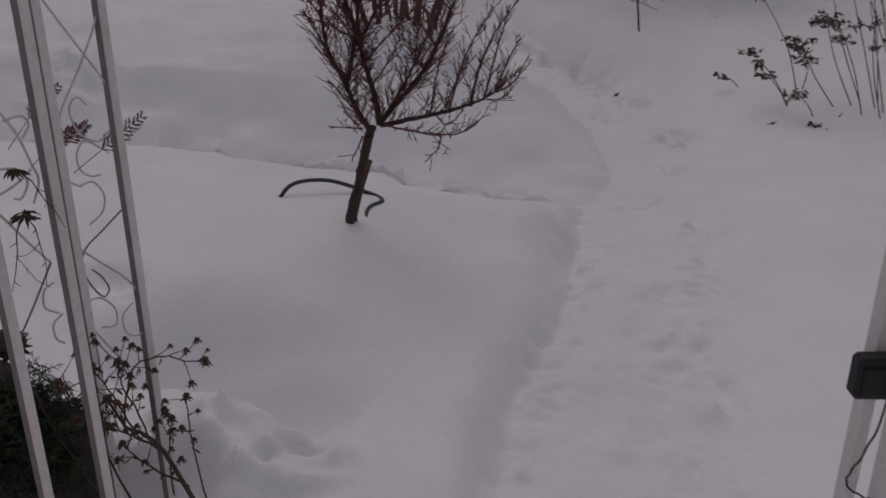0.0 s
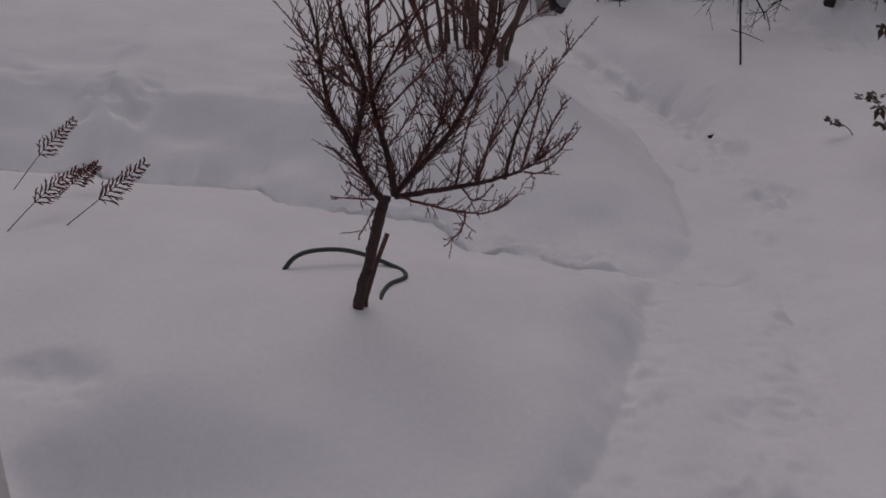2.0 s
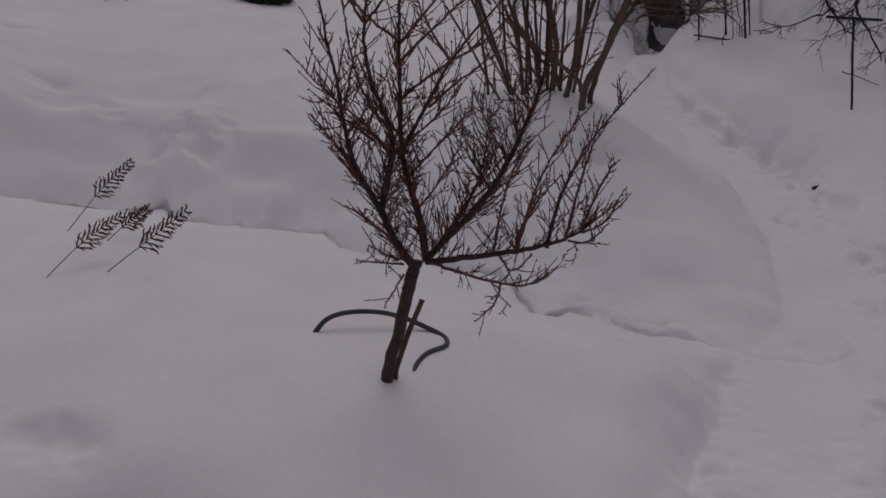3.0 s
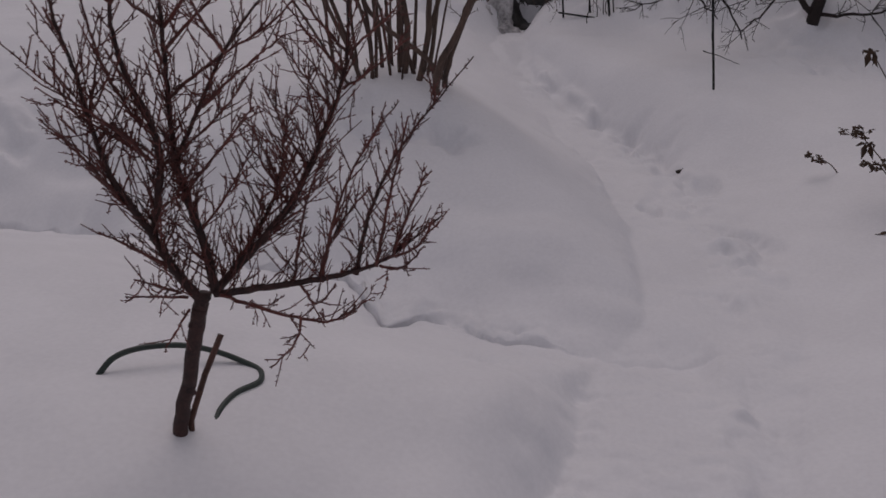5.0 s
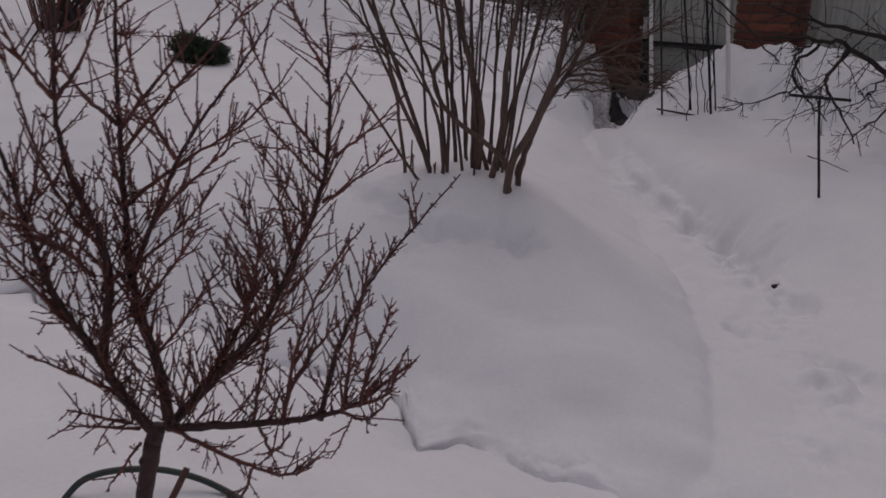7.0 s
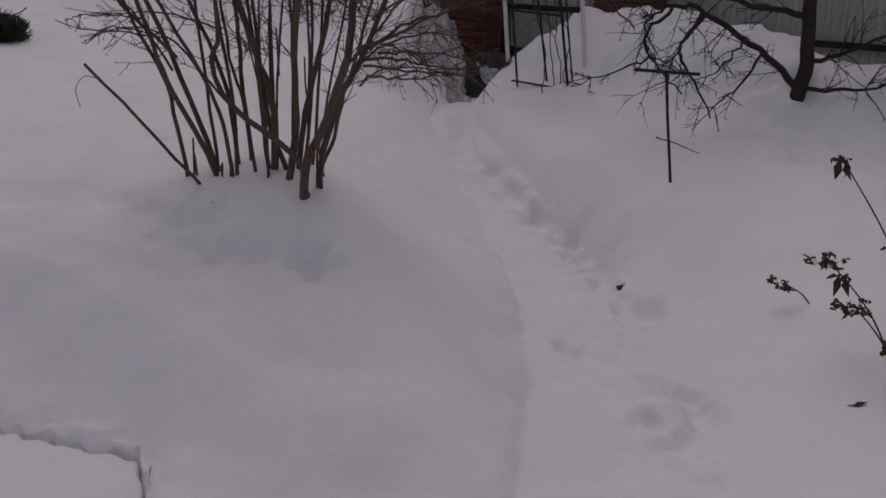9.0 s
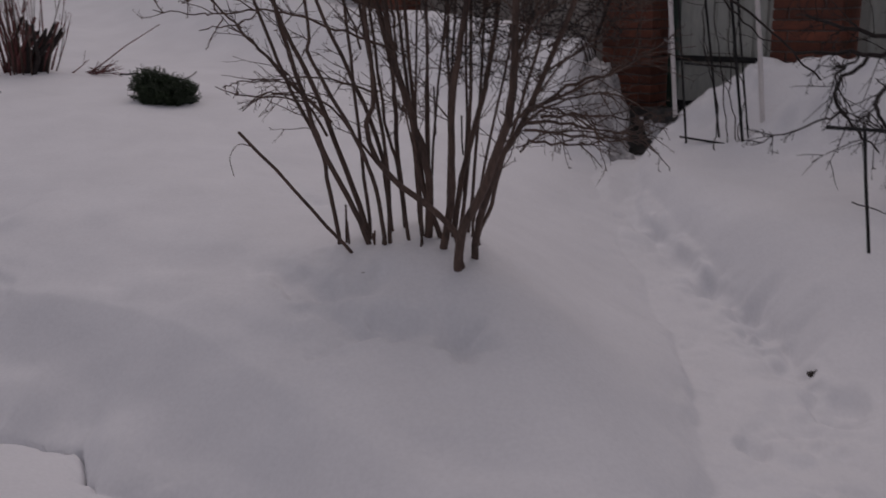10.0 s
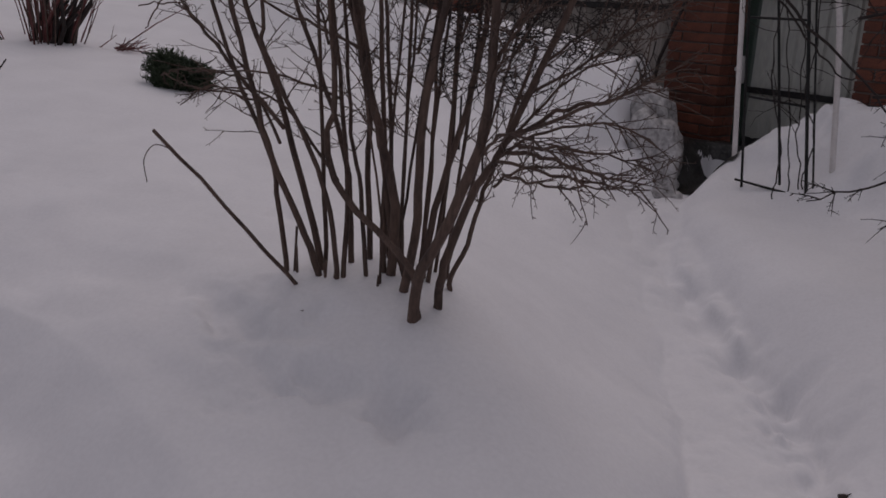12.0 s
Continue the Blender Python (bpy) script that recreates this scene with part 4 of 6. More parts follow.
# ---- the many-stemmed bare shrub on its mound ----
def big_shrub():
    t = thing("shrub", on_snow(-0.45, 6.35), "large bare many-stemmed brown shrub growing out of a snow mound", "shrub")

    def stem(r, pts, twigs=7, size=0.22):
        p0 = Vector(pts[0])
        pts = [p0 + Vector((0, 0, -0.10))] + list(pts)
        top, prev = Vector(pts[-1]), Vector(pts[-2])
        d = (top - prev).normalized()
        end = top + (d + Vector((0, 0, 0.2))).normalized() * random.uniform(0.35, 0.6)
        line = wobble(curve(pts + [end], 4), 0.0022)
        g, tw = Geo(), Geo()
        g.tube(line, r * 1.10, r * 0.6, 8)
        ob = g.make("stem", STEM, t)
        n = len(line)
        for i in range(twigs):
            j = random.randrange(int(n * 0.55), n - 1)
            p, e = line[j], (line[j + 1] - line[j]).normalized()
            a = random.uniform(0, 6.28)
            o = Vector((math.cos(a), math.sin(a), random.uniform(-0.1, 0.3)))
            shoot(tw, p, o + e * 0.6, size * random.uniform(0.5, 1.3), 0.0026, 0.1, 4, random.choice((1, 2, 3)), 5, 0.11, 4, 0.8, 0.012)
        if tw.v:
            tagged(tw.make("twig_growth", STEM, ob), kind="stuff")

    stem(0.010, ((-0.80, 6.30, 0.55), (-0.83, 6.28, 0.87), (-0.85, 6.25, 1.03), (-0.94, 6.21, 1.25), (-1.02, 6.18, 1.50)))
    stem(0.013, ((-0.66, 6.31, 0.56), (-0.71, 6.28, 0.73), (-0.81, 6.25, 0.96), (-0.87, 6.22, 1.17), (-0.95, 6.19, 1.50)))
    stem(0.014, ((-0.67, 6.35, 0.56), (-0.76, 6.38, 0.81), (-0.93, 6.41, 1.22), (-1.08, 6.44, 1.50)))
    stem(0.010, ((-0.59, 6.31, 0.56), (-0.61, 6.28, 0.83), (-0.68, 6.25, 1.05), (-0.84, 6.22, 1.37), (-0.83, 6.19, 1.51)))
    stem(0.010, ((-0.57, 6.32, 0.56), (-0.58, 6.35, 0.87), (-0.63, 6.38, 1.24), (-0.69, 6.41, 1.52)))
    stem(0.012, ((-0.62, 6.46, 0.57), (-0.66, 6.49, 0.92), (-0.79, 6.52, 1.24), (-0.93, 6.55, 1.51)))
    stem(0.009, ((-0.50, 6.36, 0.57), (-0.55, 6.39, 0.90), (-0.61, 6.42, 1.09), (-0.67, 6.45, 1.52)))
    stem(0.012, ((-0.58, 6.53, 0.58), (-0.62, 6.56, 1.02), (-0.64, 6.59, 1.30), (-0.70, 6.62, 1.52)))
    stem(0.005, ((-0.43, 6.34, 0.57), (-0.42, 6.31, 0.83), (-0.44, 6.28, 1.05), (-0.51, 6.25, 1.52)), 4)
    stem(0.019, ((-0.43, 6.42, 0.58), (-0.41, 6.39, 0.86), (-0.45, 6.36, 1.08), (-0.51, 6.33, 1.32), (-0.53, 6.30, 1.52)), 9)
    stem(0.013, ((-0.38, 6.44, 0.59), (-0.44, 6.41, 0.81), (-0.47, 6.38, 1.11), (-0.51, 6.35, 1.28)))
    stem(0.018, ((-0.33, 6.34, 0.58), (-0.28, 6.31, 0.85), (-0.26, 6.28, 1.21), (-0.19, 6.25, 1.54)), 9)
    stem(0.020, ((-0.22, 6.20, 0.53), (-0.20, 6.17, 0.69), (-0.11, 6.14, 0.85), (0.01, 6.11, 1.15), (0.05, 6.08, 1.38), (0.06, 6.05, 1.55)), 10)
    stem(0.014, ((-0.22, 6.21, 0.57), (-0.27, 6.23, 0.71), (-0.55, 6.28, 0.90), (-0.66, 6.33, 1.07), (-0.60, 6.29, 1.22), (-0.61, 6.26, 1.52)))
    stem(0.014, ((-0.34, 6.50, 0.60), (-0.29, 6.47, 0.85), (-0.19, 6.44, 1.17), (-0.13, 6.41, 1.39), (-0.10, 6.38, 1.55)), 10)
    stem(0.016, ((-0.19, 6.32, 0.57), (-0.15, 6.27, 0.72), (-0.07, 6.24, 0.94), (0.01, 6.21, 1.07), (0.08, 6.18, 1.19)), 10)
    stem(0.010, ((-0.23, 6.51, 0.60), (-0.16, 6.48, 0.74), (-0.10, 6.45, 0.95), (-0.04, 6.42, 1.09)), 9)
    stem(0.007, ((-0.48, 6.58, 0.60), (-0.47, 6.62, 0.95), (-0.42, 6.68, 1.50)), 5)
    stem(0.007, ((-0.28, 6.60, 0.62), (-0.22, 6.68, 1.0), (-0.12, 6.75, 1.5)), 6)

    for k in range(11):
        bx, by = random.uniform(-0.70, -0.28), random.uniform(6.38, 6.68)
        lean = (bx + 0.47) * 0.55 + random.uniform(-0.05, 0.05)
        b0 = on_snow(bx, by)
        stem(random.uniform(0.005, 0.011), (b0, (bx + lean * 0.4, by + random.uniform(-0.03, 0.05), 0.95), (bx + lean + random.uniform(-0.05, 0.05), by + random.uniform(-0.05, 0.1), 1.5)), 7)

    def arm(r, pts, twigs, size=0.2, up=-0.05):
        line = wobble(curve(pts, 5), 0.004)
        g, tw = Geo(), Geo()
        g.tube(line, r * 0.78, 0.0022, 6)
        ob = g.make("branch", STEM, t)
        for i in range(twigs):
            j = random.randrange(2, len(line) - 1)
            e = (line[j + 1] - line[j]).normalized()
            o = e.orthogonal().normalized()
            o.rotate(Matrix.Rotation(random.uniform(0, 6.28), 3, e))
            shoot(tw, line[j], e * 0.9 + o * 0.7, size * random.uniform(0.5, 1.3), 0.0025, up, 5, random.choice((1, 1, 2)), 5, 0.10, 4, 0.7, 0.010)
        if tw.v:
            tagged(tw.make("twig_growth", STEM, ob), kind="stuff")

    arm(0.010, ((0.06, 6.18, 1.17), (0.26, 6.15, 1.29), (0.41, 6.10, 1.33), (0.52, 6.05, 1.41)), 11)
    arm(0.010, ((0.04, 6.20, 1.13), (0.22, 6.10, 1.15), (0.37, 6.05, 1.13), (0.54, 6.00, 1.13)), 12, 0.18, 0.0)
    arm(0.008, ((0.02, 6.21, 1.10), (0.16, 6.30, 1.20), (0.34, 6.45, 1.22), (0.46, 6.55, 1.15)), 11)
    arm(0.008, ((0.01, 6.12, 1.12), (0.14, 6.00, 1.22), (0.30, 5.90, 1.20), (0.42, 5.85, 1.12)), 12)
    arm(0.008, ((0.08, 6.10, 1.12), (0.31, 6.03, 1.11), (0.56, 5.95, 1.12)), 10, 0.11, 0.05)
    arm(0.007, ((0.09, 6.12, 1.08), (0.26, 6.01, 1.09), (0.48, 5.90, 1.12)), 8, 0.10, 0.1)
    arm(0.009, ((0.10, 6.15, 1.20), (0.35, 6.10, 1.31), (0.55, 6.05, 1.40)), 12, 0.18, 0.0)
    arm(0.008, ((0.14, 6.10, 1.17), (0.32, 6.15, 1.17), (0.50, 6.20, 1.15)), 11, 0.16, 0.0)
    arm(0.007, ((0.05, 6.15, 1.03), (0.13, 6.20, 1.09), (0.26, 6.25, 1.10), (0.44, 6.30, 1.09)), 8, 0.10, 0.1)
    arm(0.006, ((-0.82, 6.20, 1.20), (-1.02, 6.23, 1.22), (-1.23, 6.27, 1.22), (-1.36, 6.30, 1.25)), 3, 0.07, 0.0)
    arm(0.005, ((-0.90, 6.20, 1.22), (-1.03, 6.15, 1.24), (-1.11, 6.10, 1.17)), 3, 0.10, 0.0)
    arm(0.0075, ((-0.51, 6.30, 1.40), (-0.74, 6.25, 1.49), (-0.94, 6.20, 1.56), (-1.04, 6.15, 1.57), (-1.18, 6.10, 1.56), (-1.29, 6.10, 1.56), (-1.45, 6.05, 1.58)), 5, 0.12, 0.0)
    arm(0.005, ((-1.18, 6.10, 1.56), (-1.21, 6.10, 1.62), (-1.24, 6.08, 1.67), (-1.27, 6.05, 1.71)), 4, 0.10, 0.0)
    arm(0.0105, ((-0.78, 6.25, 1.11), (-0.97, 6.20, 1.32), (-1.09, 6.15, 1.47), (-1.19, 6.12, 1.59), (-1.27, 6.10, 1.70)), 6, 0.14, 0.05)
    arm(0.004, ((-1.16, 6.10, 1.55), (-1.21, 6.10, 1.48), (-1.26, 6.10, 1.42)), 0)
    arm(0.004, ((-1.02, 6.15, 1.57), (-1.08, 6.12, 1.53), (-1.17, 6.10, 1.51), (-1.26, 6.08, 1.50)), 2, 0.06, 0.0)
    arm(0.004, ((-1.04, 6.15, 1.57), (-1.12, 6.10, 1.62), (-1.20, 6.05, 1.64), (-1.27, 6.00, 1.61)), 3, 0.07, 0.0)
    arm(0.005, ((-0.88, 6.20, 1.27), (-1.00, 6.15, 1.29), (-1.11, 6.10, 1.29), (-1.19, 6.10, 1.27)), 3, 0.08, 0.0)
    arm(0.005, ((-0.94, 6.20, 1.56), (-1.03, 6.15, 1.66), (-1.07, 6.10, 1.72)), 5, 0.12, 0.05)
    arm(0.008, ((-0.02, 6.42, 1.12), (0.15, 6.55, 1.35), (0.35, 6.65, 1.45)), 14)
    arm(0.008, ((-0.65, 6.40, 0.92), (-0.87, 6.30, 1.21), (-1.14, 6.20, 1.22)), 6, 0.15)
    arm(0.008, ((-0.82, 6.28, 1.05), (-0.99, 6.30, 1.30), (-1.21, 6.20, 1.52)), 8)
    arm(0.007, ((-0.63, 6.37, 1.22), (-0.80, 6.20, 1.30), (-1.05, 6.10, 1.30)), 6, 0.16)
    arm(0.007, ((0.03, 6.10, 1.25), (0.10, 6.05, 1.45), (0.22, 6.0, 1.58)), 9)
    for x0, y0, z0, x1, y1, z1 in ((0.05, 6.1, 1.4, 0.3, 6.0, 1.75), (0.0, 6.2, 1.45, 0.2, 6.3, 1.85), (-0.15, 6.3, 1.45, -0.05, 6.4, 1.9), (-0.3, 6.3, 1.4, -0.2, 6.5, 1.85), (-0.5, 6.3, 1.4, -0.55, 6.2, 1.8),
                                   (-0.7, 6.4, 1.4, -0.85, 6.3, 1.75), (0.1, 6.2, 1.3, 0.45, 6.3, 1.6), (0.1, 6.4, 1.4, 0.4, 6.6, 1.7), (-0.05, 6.5, 1.4, 0.15, 6.7, 1.8)):
        arm(0.007, ((x0, y0, z0), (0.5 * (x0 + x1) + random.uniform(-0.05, 0.05), 0.5 * (y0 + y1), 0.5 * (z0 + z1)), (x1, y1, z1)), 20, 0.22, 0.0)
    # dense dark heads in the upper middle
    for cx, cy, cz in ((-0.27, 6.45, 1.46), (-0.26, 6.45, 1.36), (-0.16, 6.45, 1.47), (-0.12, 6.45, 1.35), (-0.05, 6.45, 1.32), (-0.20, 6.42, 1.60), (-0.33, 6.42, 1.62), (-0.02, 6.5, 1.33), (0.08, 6.55, 1.42), (-0.12, 6.6, 1.45), (0.02, 6.4, 1.52), (0.0, 6.3, 1.62), (0.15, 6.35, 1.60), (-0.2, 6.3, 1.66), (0.3, 6.4, 1.64), (-0.38, 6.2, 1.70), (0.05, 6.2, 1.75), (0.22, 6.5, 1.52), (-0.62, 6.2, 1.72), (0.12, 6.3, 1.5), (0.22, 6.25, 1.45), (0.32, 6.3, 1.52), (-0.05, 6.3, 1.48), (0.12, 6.45, 1.62), (0.26, 6.4, 1.72), (-0.16, 6.35, 1.56), (0.40, 6.35, 1.60)):
        g = Geo()
        for _ in range(20):
            p = Vector((cx + random.gauss(0, 0.06), cy + random.gauss(0, 0.06), cz + random.gauss(0, 0.035)))
            shoot(g, p, Vector((random.gauss(0, 1), random.gauss(0, 1), random.gauss(0, 0.7))), 0.12, 0.0021, 0.0, 2, 1, 3, 0.14, 3)
        tagged(g.make("tangle", DARK_BARK, t, "dark dense tangle of fine twigs"), kind="stuff")
    for x, y, h in ((-0.775, 6.31, 0.17), (-0.755, 6.30, 0.10), (-0.63, 6.30, 0.05), (-0.605, 6.31, 0.035), (-0.43, 6.32, 0.04), (-0.64, 6.305, 0.06)):
        g = Geo()
        p = Vector(on_snow(x, y, 0.03))
        g.tube([p, p + Vector((random.uniform(-0.02, 0.01), 0, h + 0.03))], 0.0055, 0.0045, 6)
        g.make("stub", STEM, t)


big_shrub()


def leaning_stick():
    g = Geo()
    a, b = Vector((-0.700, 6.26, 0.52)), Vector((-0.918, 5.76, 1.141))
    g.tube(wobble([a.lerp(b, i / 7) for i in range(8)], 0.003), 0.008, 0.006, 7)
    q = a.lerp(b, 0.9)
    g.tube(curve([q, q + Vector((-0.05, -0.02, 0.01)), q + Vector((-0.085, -0.03, -0.04)), q + Vector((-0.075, -0.03, -0.11))], 4), 0.0022, 0.0015, 4)
    tagged(g.make("leaning_stick", STEM), "bare brown stick leaning out of snow with a curled tendril", "stick")


leaning_stick()


# ---- dried fern fronds in the bed ----
def frond(base, tip, droop, name="fern_frond"):
    base, tip = Vector(base), Vector(tip)
    mid = base.lerp(tip, 0.55) + Vector((0, 0, droop))
    line = curve([base, mid, tip], 8)
    stalk, leaves = Geo(), Geo()
    stalk.tube(line, 0.0022, 0.0012, 5)
    n = len(line)
    for j in range(int(n * 0.45), n):
        e = (line[min(j + 1, n - 1)] - line[j - 1]).normalized()
        side = e.cross(Vector((0.2, -0.9, 0.4))).normalized()
        for s in (-1, 1):
            k = (1 - (j - n * 0.45) / (n * 0.55)) * 0.75 + 0.25
            d = e * 1.25 + side * s + Vector((0, 0, -0.2))
            length = 0.065 * k * random.uniform(0.7, 1.2)
            d.normalize()
            p = line[j]
            leaves.tube([p, p + d * length * 0.5, p + d * length + Vector((0, 0, -0.01))], 0.0032, 0.0015, 4)
            for q in range(4):
                leaves.leaf(p + d * length * (0.1 + 0.22 * q), d + e * random.uniform(-0.5, 0.5) + Vector((0, 0, -0.2)), 0.020 * k + 0.008, 0.009)
    ob = stalk.make(name, DRY_STEM)
    tagged(ob, "dried reddish-brown fern-like frond poking out of snow", "dried plant", "dried fronds")
    tagged(leaves.make("leaf_spray", DRY_RED, ob), kind="stuff")


frond(on_snow(-2.21, 4.11, 0.03), (-2.02, 4.39, 0.56), 0.02)
frond(on_snow(-1.89, 3.54, 0.03), (-1.72, 3.85, 0.50), 0.02)
frond(on_snow(-1.72, 3.67, 0.03), (-1.40, 3.80, 0.56), 0.00)
frond(on_snow(-1.95, 4.0, 0.03), (-1.80, 4.15, 0.43), 0.01)


# ---- dried flower stalks on the other side of the path ----
def dried_stalk(base, top, heads, bend=0.05, name="dried_flower_stalk"):
    base, top = Vector(base), Vector(top)
    line = curve([base, base.lerp(top, 0.5) + Vector((random.uniform(-bend, bend), 0, bend * 0.3)), top], 6)
    g, lv = Geo(), Geo()
    g.tube(line, 0.0042, 0.0024, 5)
    ob = g.make(name, DRY_STEM)
    tagged(ob, "dry brown flower stalk with shrivelled leaf clusters standing in snow", "dried plant", "dried stalks")
    for f, k, size in heads:
        if k > 4:
            k, size = int(k * 1.5), size * 1.6
        c = line[min(int(f * (len(line) - 1)), len(line) - 1)]
        tilt = random.uniform(-0.25, 0.25)
        for _ in range(k):
            dx = random.uniform(-1.7, 1.5) * size
            p = c + Vector((dx, random.gauss(0, size * 0.8), dx * tilt + random.gauss(0, size * 0.28)))
            lv.tube([c - Vector((0, 0, size)), p], 0.0014, 0.001, 3)
            for _ in range(4):
                q = p + Vector((random.gauss(0, 0.008), random.gauss(0, 0.008), random.gauss(-0.004, 0.007)))
                lv.lump(q, (random.uniform(0.004, 0.009), 0.005, random.uniform(0.003, 0.007)), 0.6, 1)
            lv.leaf(p, Vector((random.gauss(0, 1), random.gauss(0, 1), random.gauss(-0.9, 0.4))), random.uniform(0.02, 0.045), random.uniform(0.010, 0.018), 0.6)
        if k <= 4:
            for sx in (-0.012, 0.03):
                lv.leaf(c + Vector((sx * 0.5, 0, 0)), Vector((sx * 8, 0.0, -1)), 0.085, 0.03, 0.4)
                lv.leaf(c + Vector((sx * 0.5, 0.004, 0)), Vector((sx * 6, 0.1, -1)), 0.075, 0.025, 0.4)
    if lv.v:
        tagged(lv.make("shrivelled_leaf_mass", DRY, ob, "shrivelled dark brown leaves"), kind="stuff")


def at_side(x, y, dx, dz, dy):
    b = Vector(on_snow(x, y, 0.04))
    return b, b + Vector((dx, dy, dz))


for x, y, dx, dz, heads in ((1.965, 6.27, -0.15, 0.12, ((1.0, 7, 0.016),)), (2.14, 5.76, -0.25, 0.37, ((1.0, 8, 0.024), (0.9, 3, 0.02))), (2.15, 5.77, -0.19, 0.25, ((1.0, 10, 0.026),)), (2.24, 5.90, -0.36, 0.73, ((1.0, 4, 0.02),)),
                            (2.30, 6.05, -0.04, 0.32, ((1.0, 10, 0.03),)), (2.244, 5.58, -0.14, 0.18, ((1.0, 10, 0.025),)), (2.424, 5.71, -0.30, 0.46, ((1.0, 14, 0.035), (0.75, 10, 0.03))),
                            (2.537, 5.73, -0.27, 0.58, ((1.0, 12, 0.035),)), (2.532, 5.567, -0.26, 0.62, ((1.0, 16, 0.04), (0.85, 8, 0.03))), (2.684, 5.61, -0.22, 0.72, ((0.9, 6, 0.03),)),
                            (2.60, 5.75, -0.32, 0.75, ()), (2.66, 5.68, -0.30, 0.80, ()), (2.70, 5.52, -0.26, 0.85, ((0.6, 5, 0.012),)), (2.86, 5.72, -0.40, 0.80, ()), (2.95, 5.66, -0.36, 0.90, ()), (2.72, 5.8, -0.18, 0.80, ((1.0, 8, 0.04),)), (2.62, 5.5, -0.16, 0.7, ((0.7, 5, 0.012),)), (2.80, 5.65, -0.28, 0.82, ((1.0, 9, 0.04),)), (2.9, 5.85, -0.30, 0.90, ((1.0, 9, 0.04),)),
                            (2.16, 5.42, 0.05, 0.04, ((1.0, 8, 0.025), (0.3, 4, 0.02))), (2.34, 5.55, 0.05, 0.07, ())):
    a, b = at_side(x, y, dx, dz, 0.18 if x == 2.14 else 0.0)
    dried_stalk(a, b, heads)


def fallen_leaf(x, y, turn, size=0.06):
    g = Geo()
    p = Vector(on_snow(x, y, -0.003))
    d = Vector((math.cos(turn), math.sin(turn), 0.12))
    g.leaf(p, d, size, size * 0.4, 0.25)
    g.leaf(p + d * size * 0.3, d + Vector((0.3, 0.1, 0.2)), size * 0.6, size * 0.3, 0.4)
    tagged(g.make("fallen_leaf", DRY), "small brown dead leaf lying on the snow", "leaf", "fallen leaves")


fallen_leaf(1.91, 5.50, 0.1, 0.07)
fallen_leaf(-0.62, 6.12, 0.7, 0.012)
g = Geo()
g.lump(on_snow(1.185, 6.77, -0.006), (0.020, 0.016, 0.013), 0.5, 2)
g.leaf(on_snow(1.19, 6.765, -0.012), (1, 0.2, 0.2), 0.03, 0.014)
tagged(g.make("dirt_clod", CLOD), "dark clod of dirt lying on the trodden snow", "clod")


# ---- plant support, old tree at the side ----
def plant_support():
    t = thing("plant_support", on_snow(1.445, 7.445), "thin black metal rod with a crossbar pushed into snow", "plant support")
    g = Geo()
    g.tube(curve([(1.446, 7.445, 0.2), (1.44, 7.445, 0.37), (1.395, 7.445, 0.72), (1.37, 7.445, 0.95)], 4), 0.008, 0.008, 8)
    g.make("rod", IRON, t)
    g = Geo()
    g.tube([(1.20, 7.44, 0.965), (1.37, 7.44, 0.957), (1.54, 7.44, 0.95)], 0.009, 0.009, 8)
    g.make("crossbar", IRON, t)
    g = Geo()
    g.tube(wobble(curve([(1.34, 7.40, 0.62), (1.45, 7.39, 0.59), (1.57, 7.40, 0.54)], 4), 0.002), 0.004, 0.002, 5)
    tagged(g.make("loose_twig", DARK_BARK), "thin bare twig caught across the metal rod", "twig")


plant_support()


